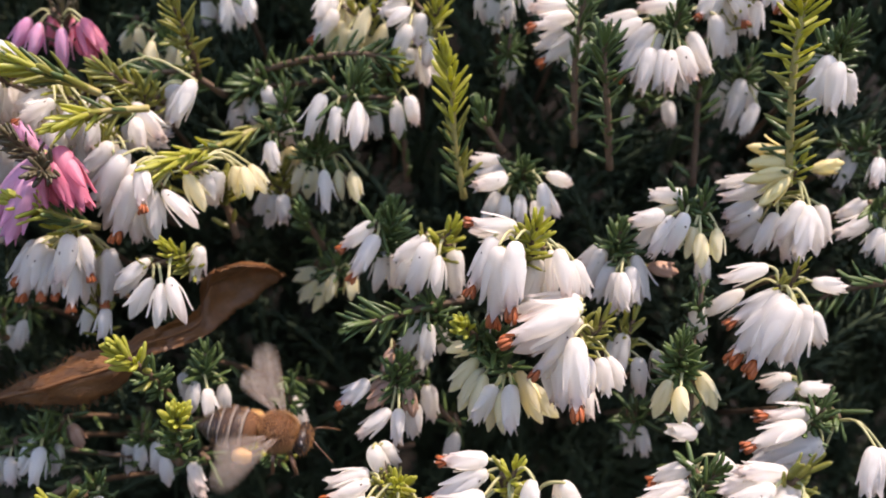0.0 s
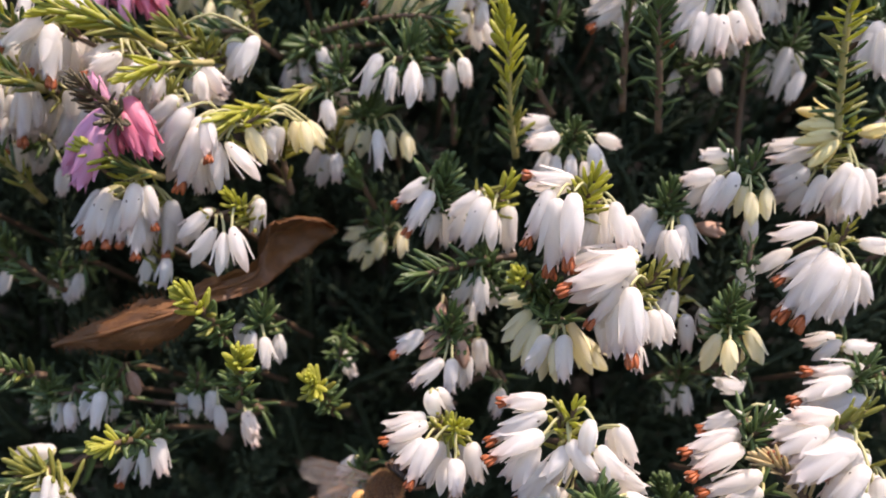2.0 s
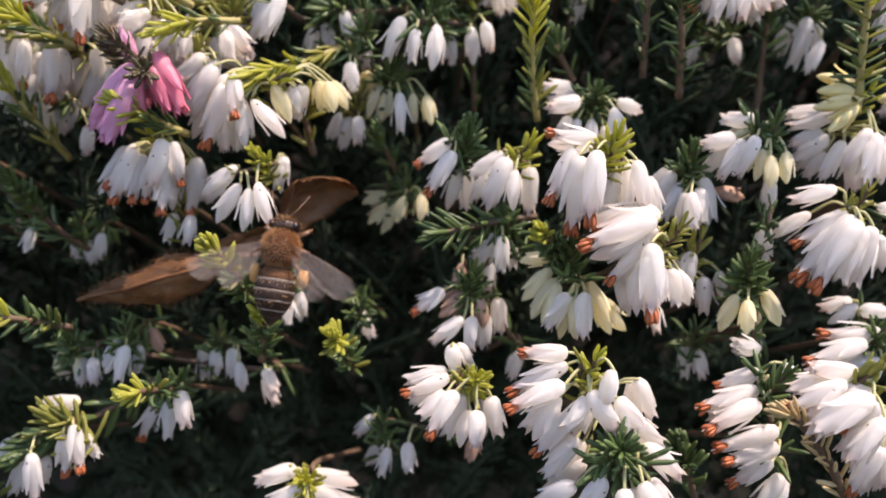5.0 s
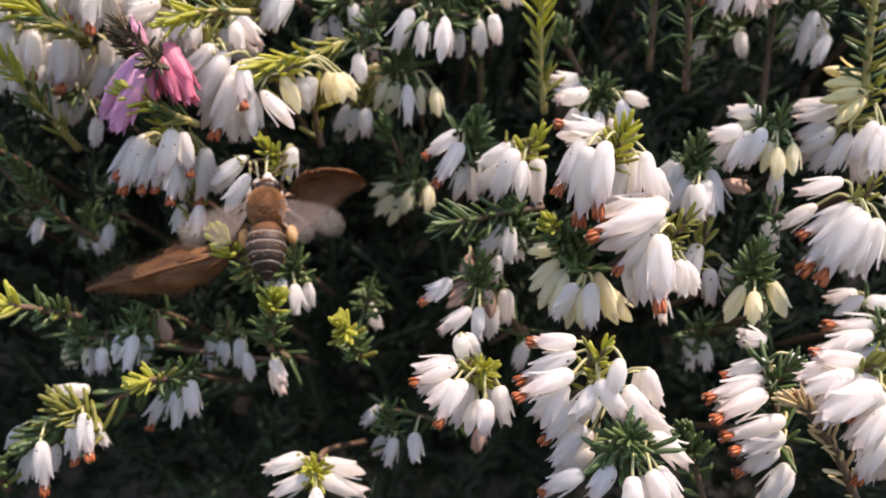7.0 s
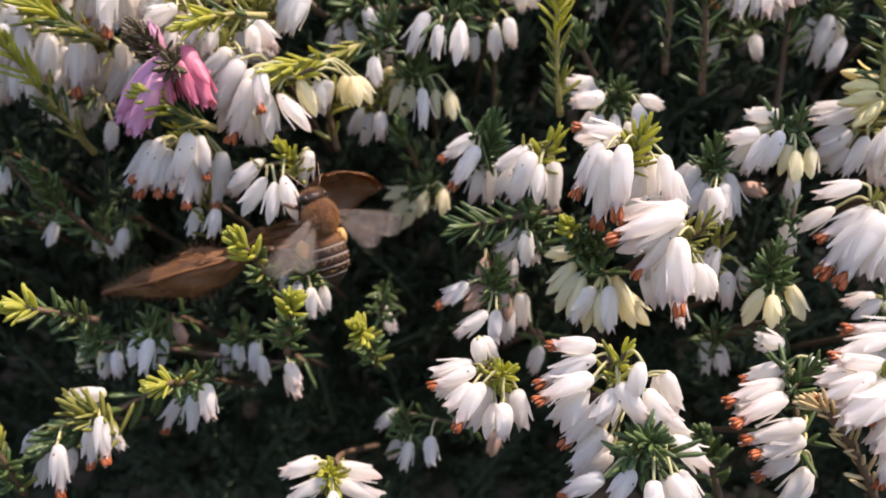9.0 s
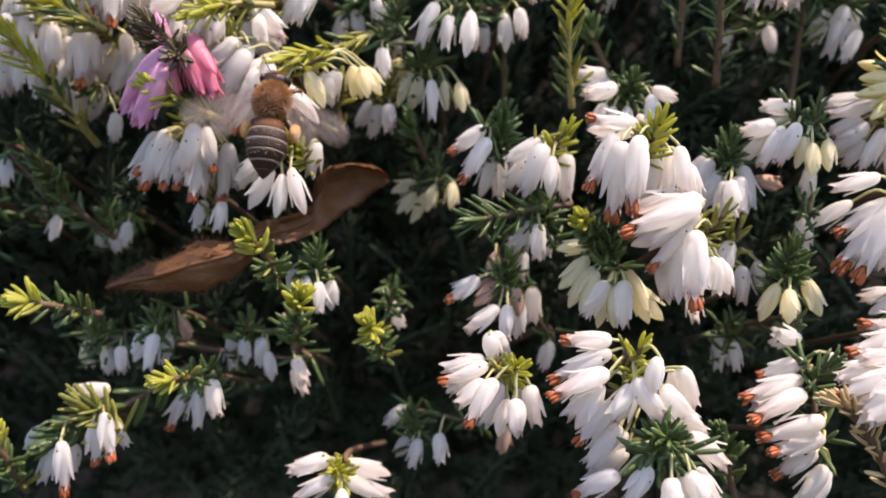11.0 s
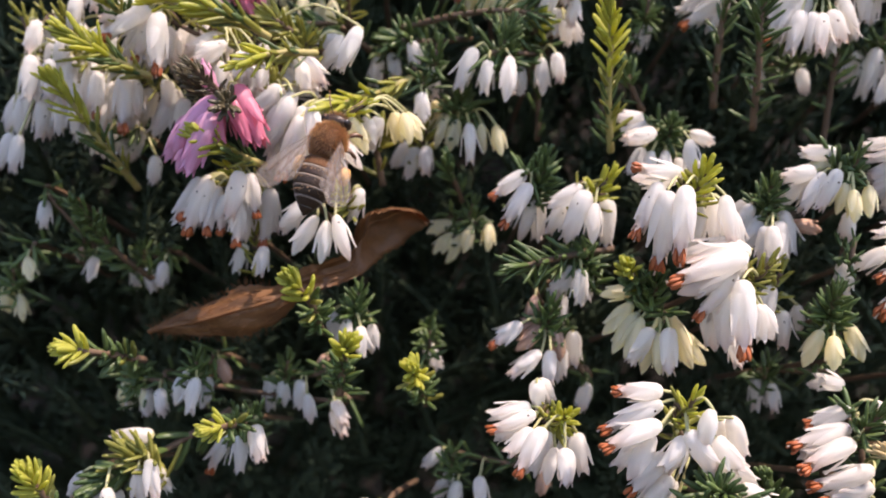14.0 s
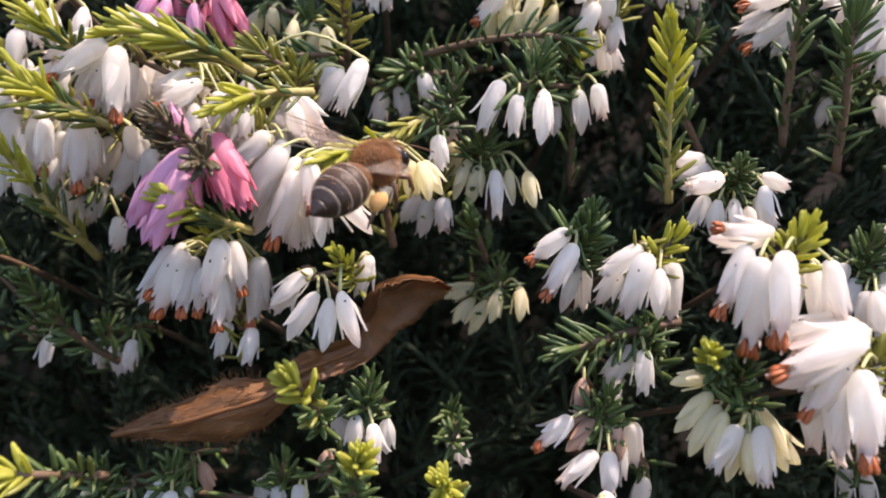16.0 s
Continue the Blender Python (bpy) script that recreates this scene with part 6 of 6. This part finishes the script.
def build_bee():
    bee = tagged(new("honey_bee"), "brown striped honey bee with orange pollen on its hind legs", "bee")
    bee.scale = (1.08 * MM, 1.08 * MM, 1.08 * MM)
    thorax = put("thorax", ball("thorax", (1.75, 0, 0.25), (1.85, 1.72, 1.7), RUST, 12, 18, 0.05), bee, label="furry tan thorax")
    d = random.Random(8)
    places = []
    for _ in range(3800):
        p = Vector((d.gauss(0, 1), d.gauss(0, 1), d.gauss(0, 1))).normalized()
        if p.z > 0.70 and abs(p.x) < 0.55 and d.random() < 0.4:
            continue
        places.append(((1.75 + p.x * 1.82, p.y * 1.70, 0.25 + p.z * 1.67), p))
    put("fur", fur("fur", places, 0.46, 0.02, FUZZ, 2), thorax, kind="stuff")
    abdomen = put("abdomen", ring("abdomen", -0.1, -1.0, -0.05, AMBER), bee, label="banded tapering abdomen")
    edges = [-0.25, -1.35, -2.45, -3.5, -4.45, -5.3, -6.15]
    for i in range(6):
        put("tergite", ring("tergite", edges[i] + 0.05, edges[i + 1], 0.03 * (6 - i) * 0.5, (RUST, BROWN, BROWN, CHITIN, CHITIN, CHITIN)[i]), abdomen)
        if 0 < i < 5:
            put("hair_band", ring("hair_band", edges[i] - 0.02, edges[i] - (0.28 if i < 3 else 0.18), 0.03 * (6 - i) * 0.5 + 0.035, BAND), abdomen)
    places = []
    for _ in range(380):
        i = d.choice((0, 0, 0, 1, 1, 2, 3))
        x = edges[i] - d.uniform(0.0, 0.5)
        w = d.uniform(0, 2 * math.pi)
        r = abdomen_radius(x) + 0.05
        places.append(((x, r * math.cos(w), r * 0.88 * math.sin(w) - 0.7 * ((-0.2 - x) / 6) ** 2), Vector((-0.9, math.cos(w) * 0.8, math.sin(w) * 0.8))))
    put("fur", fur("fur", places, 0.34, 0.02, FUZZ, 3), abdomen, kind="stuff")
    head = put("head", ball("head", (4.05, 0, -0.15), (0.85, 1.6, 1.3), CHITIN, 10, 16), bee, label="dark head with tan face fur")
    for side in (-1, 1):
        put("eye", ball("eye", (4.12, side * 1.18, 0.0), (0.52, 0.44, 0.9), EYE_BLACK, 9, 12), head, label="large black eye")
        line = smooth_line([(4.6, side * 0.3, 0.3), (5.2, side * 0.8, 0.8), (6.0, side * 1.3, 0.5), (7.4, side * 2.0, -0.3)], 4)
        put("antenna", mesh_of("antenna", *tube(line, [0.055] * 5 + [0.065] * (len(line) - 5), 6), LEGS), head)
    places = [((4.05 + p.x * 0.84, p.y * 1.5, -0.15 + p.z * 1.28), p) for p in (Vector((abs(d.gauss(0, 1)), d.gauss(0, 0.5), d.gauss(0, 1))).normalized() for _ in range(260))]
    put("fur", fur("fur", places, 0.34, 0.022, FUZZ, 5), head, kind="stuff")
    put("mouthparts", mesh_of("mouthparts", *tube([(4.3, 0, -1.2), (4.5, 0, -1.8), (4.45, 0, -2.4)], (0.22, 0.16, 0.05), 6), LEGS), head)
    for side in (-1, 1):
        for x, knee, foot, hang in ((3.0, 3.7, 4.2, -2.4), (1.9, 1.8, 1.9, -2.9), (0.8, -0.3, -1.6, -2.4)):
            line = [(x, side * 0.8, -1.1), (knee, side * 2.1, -1.0), (knee + (foot - knee) * 0.6, side * 2.2, hang * 0.85), (foot, side * 2.3, hang), (foot - 0.5, side * 2.35, hang - 0.7)]
            leg = put("leg", mesh_of("leg", *tube(line, (0.24, 0.27, 0.22, 0.15, 0.06), 7), LEGS), bee)
            if x < 1:
                put("pollen_ball", ball("pollen_ball", (-1.0, side * 2.45, -1.0), (1.0, 0.62, 0.8), POLLEN, 9, 12, 0.18, side), leg, label="orange pollen load")
    wings = []
    for side in (-1, 1):
        for name, x, length, width in (("forewing", 2.0, 7.9, 2.7), ("hindwing", 1.2, 5.4, 2.2)):
            wing = new(name, wing_mesh(name, length * side, width, 1))
            wing.parent = bee
            wing.matrix_basis = pose(x, side * 1.3, 1.15)
            for pts in VEINS_OF_WING:
                put("vein", vein_mesh(length * side, width, pts), wing)
            wings.append((wing, x, side, name))
    return bee, wings


bee, wings = build_bee()


def bee_pose(at, forward, up):
    """The bee's pose at a place in millimetres, its head towards forward and its back towards up."""
    x = Vector(forward).normalized()
    y = Vector(up).cross(x).normalized()
    m = Matrix((x, y, x.cross(y))).transposed().to_4x4()
    return Matrix.Translation(Vector(at) * MM) @ m


BEE_ROWS = [
    (0, (-18.7, 82.0, 266.7), (0.98, 0.00, -0.18), (0, -0.45, 0.9)),
    (0.1, (-18.7, 82.0, 264.4), (1.00, 0.00, -0.08), (0, -0.45, 0.9)),
    (0.2, (-18.7, 82.0, 262.2), (1.00, 0.00, -0.05), (0, -0.45, 0.9)),
    (0.3, (-18.4, 82.0, 260.8), (1.00, -0.00, 0.04), (0, -0.45, 0.9)),
    (0.4, (-18.1, 82.0, 260.2), (0.99, -0.00, 0.14), (0, -0.45, 0.9)),
    (0.5, (-17.3, 82.0, 258.9), (0.98, 0.00, 0.18), (0, -0.45, 0.9)),
    (0.6, (-17.1, 82.0, 258.0), (0.98, 0.00, 0.20), (0, -0.5, 0.88)),
    (0.7, (-16.0, 82.0, 257.1), (0.97, 0.00, 0.24), (0, -0.5, 0.88)),
    (0.8, (-16.0, 82.0, 256.1), (0.97, 0.00, 0.25), (0, -0.5, 0.88)),
    (1, (-16.4, 82.0, 252.9), (0.95, 0.00, 0.30), (0, -0.5, 0.88)),
    (1.4, (-16.9, 83.0, 249.6), (0.93, 0.02, 0.38), (-0.1, -0.6, 0.8)),
    (1.8, (-13.9, 84.1, 250.3), (0.65, 0.14, 0.74), (-0.2, -0.7, 0.7)),
    (2.1, (-13.2, 84.2, 251.3), (0.58, 0.34, 0.74), (-0.2, -0.75, 0.6)),
    (2.3, (-15.4, 84.3, 252.5), (0.59, 0.47, 0.65), (-0.2, -0.8, 0.6)),
    (2.5, (-17.8, 83.8, 252.7), (0.58, 0.48, 0.66), (-0.2, -0.85, 0.5)),
    (2.7, (-20.3, 83.3, 253.2), (0.62, 0.48, 0.62), (-0.2, -0.9, 0.4)),
    (2.9, (-22.6, 82.2, 254.3), (0.66, 0.34, 0.67), (-0.2, -0.9, 0.4)),
    (3.1, (-24.0, 81.1, 256.2), (0.60, 0.13, 0.79), (-0.2, -0.9, 0.4)),
    (3.3, (-24.0, 80.0, 258.5), (0.58, 0.03, 0.81), (-0.15, -0.9, 0.4)),
    (3.5, (-22.6, 79.0, 261.9), (0.57, 0.04, 0.82), (-0.1, -0.9, 0.4)),
    (4, (-23.1, 80.6, 266.6), (0.30, 0.18, 0.94), (-0.05, -0.9, 0.4)),
    (6.3, (-30.2, 86.3, 276.4), (-0.06, 0.45, 0.89), (0, -0.9, 0.35)),
    (6.5, (-30.3, 86.4, 276.2), (-0.11, 0.58, 0.81), (0, -0.9, 0.35)),
    (6.7, (-30.1, 86.4, 276.2), (-0.05, 0.60, 0.80), (0, -0.9, 0.35)),
    (6.9, (-29.6, 86.4, 276.0), (-0.13, 0.56, 0.82), (0, -0.9, 0.35)),
    (7.1, (-28.8, 86.4, 274.9), (-0.08, 0.54, 0.84), (0, -0.9, 0.35)),
    (7.3, (-27.7, 86.3, 274.5), (-0.11, 0.49, 0.86), (0.1, -0.9, 0.35)),
    (7.5, (-26.2, 87.3, 273.1), (-0.35, 0.44, 0.83), (0.2, -0.9, 0.3)),
    (7.7, (-25.9, 91.3, 270.6), (-0.57, 0.45, 0.69), (0.4, -0.85, 0.3)),
    (7.9, (-26.2, 94.8, 269.2), (-0.30, 0.45, 0.84), (0.45, -0.8, 0.3)),
    (8.1, (-26.5, 94.7, 269.3), (-0.26, 0.34, 0.90), (0.45, -0.8, 0.3)),
    (8.3, (-25.6, 94.1, 270.3), (-0.31, 0.15, 0.94), (0.5, -0.8, 0.3)),
    (8.5, (-25.3, 92.5, 272.2), (-0.31, 0.03, 0.95), (0.5, -0.75, 0.3)),
    (8.7, (-25.6, 91.5, 273.7), (-0.31, 0.00, 0.95), (0.55, -0.75, 0.3)),
    (9, (-25.5, 91.0, 274.1), (-0.31, 0.03, 0.95), (0.55, -0.75, 0.3)),
    (9.2, (-25.4, 90.1, 274.9), (-0.41, 0.14, 0.90), (0.5, -0.75, 0.3)),
    (10.3, (-30.5, 88.2, 282.0), (-0.13, 0.34, 0.93), (0.2, -0.9, 0.3)),
    (11.3, (-31.9, 87.8, 286.8), (0.06, 0.42, 0.91), (0, -0.95, 0.3)),
    (11.5, (-31.5, 87.8, 286.3), (-0.14, 0.36, 0.92), (0, -0.95, 0.3)),
    (11.7, (-32.1, 87.7, 286.2), (-0.04, 0.26, 0.96), (0, -0.95, 0.3)),
    (12, (-32.4, 87.7, 286.1), (0.11, 0.25, 0.96), (-0.05, -0.95, 0.3)),
    (12.3, (-32.3, 87.8, 286.6), (0.27, 0.40, 0.88), (-0.1, -0.95, 0.3)),
    (12.5, (-30.9, 87.9, 286.8), (0.26, 0.54, 0.80), (-0.1, -0.95, 0.3)),
    (12.8, (-30.4, 87.9, 287.1), (0.19, 0.54, 0.82), (-0.1, -0.95, 0.3)),
    (13, (-30.8, 87.8, 286.9), (0.25, 0.48, 0.84), (-0.1, -0.95, 0.3)),
    (13.5, (-31.1, 87.8, 287.0), (0.22, 0.41, 0.88), (-0.1, -0.95, 0.3)),
    (14, (-31.3, 87.8, 287.3), (0.27, 0.40, 0.88), (-0.1, -0.95, 0.3)),
    (14.5, (-31.9, 87.8, 286.7), (0.15, 0.43, 0.89), (-0.05, -0.95, 0.3)),
    (15, (-30.6, 87.9, 289.2), (0.18, 0.55, 0.81), (-0.1, -0.95, 0.3)),
    (15.2, (-30.2, 88.0, 289.5), (0.13, 0.67, 0.73), (-0.1, -0.95, 0.3)),
    (15.5, (-30.6, 88.5, 291.2), (0.22, 0.73, 0.65), (-0.15, -0.9, 0.35)),
    (15.8, (-28.2, 88.5, 291.6), (0.46, 0.78, 0.42), (-0.25, -0.85, 0.5)),
    (16, (-28.1, 88.5, 291.6), (0.55, 0.76, 0.36), (-0.25, -0.85, 0.5)),
]


def motions():
    walk(bee, [(t, bee_pose(at, forward, up)) for t, at, forward, up in BEE_ROWS])
    for wing, x, side, name in wings:
        rows = []
        sweep = 24 if name == "forewing" else 40
        for k in range(481):
            t = k / 30
            # wing beat of three film steps; slower settling strokes once the bee holds on to the flower
            beat = (0, 40, -40)[k % 3]
            lift = 10
            if t > 15.3:
                beat, lift, sweep = 0, 24, (46 if name == "forewing" else 54)
            elif t > 13.2:
                beat, lift, sweep = (0, 5, -5)[k % 3], 12, (62 if name == "forewing" else 68)
            elif t > 11.2:
                beat = (0, 22, -22)[k % 3]
                sweep = 38 if name == "forewing" else 50
            rows.append((t, pose(x, side * 1.3, 1.15, side * (lift + beat), 0, side * sweep)))
        walk(wing, rows)


motions()
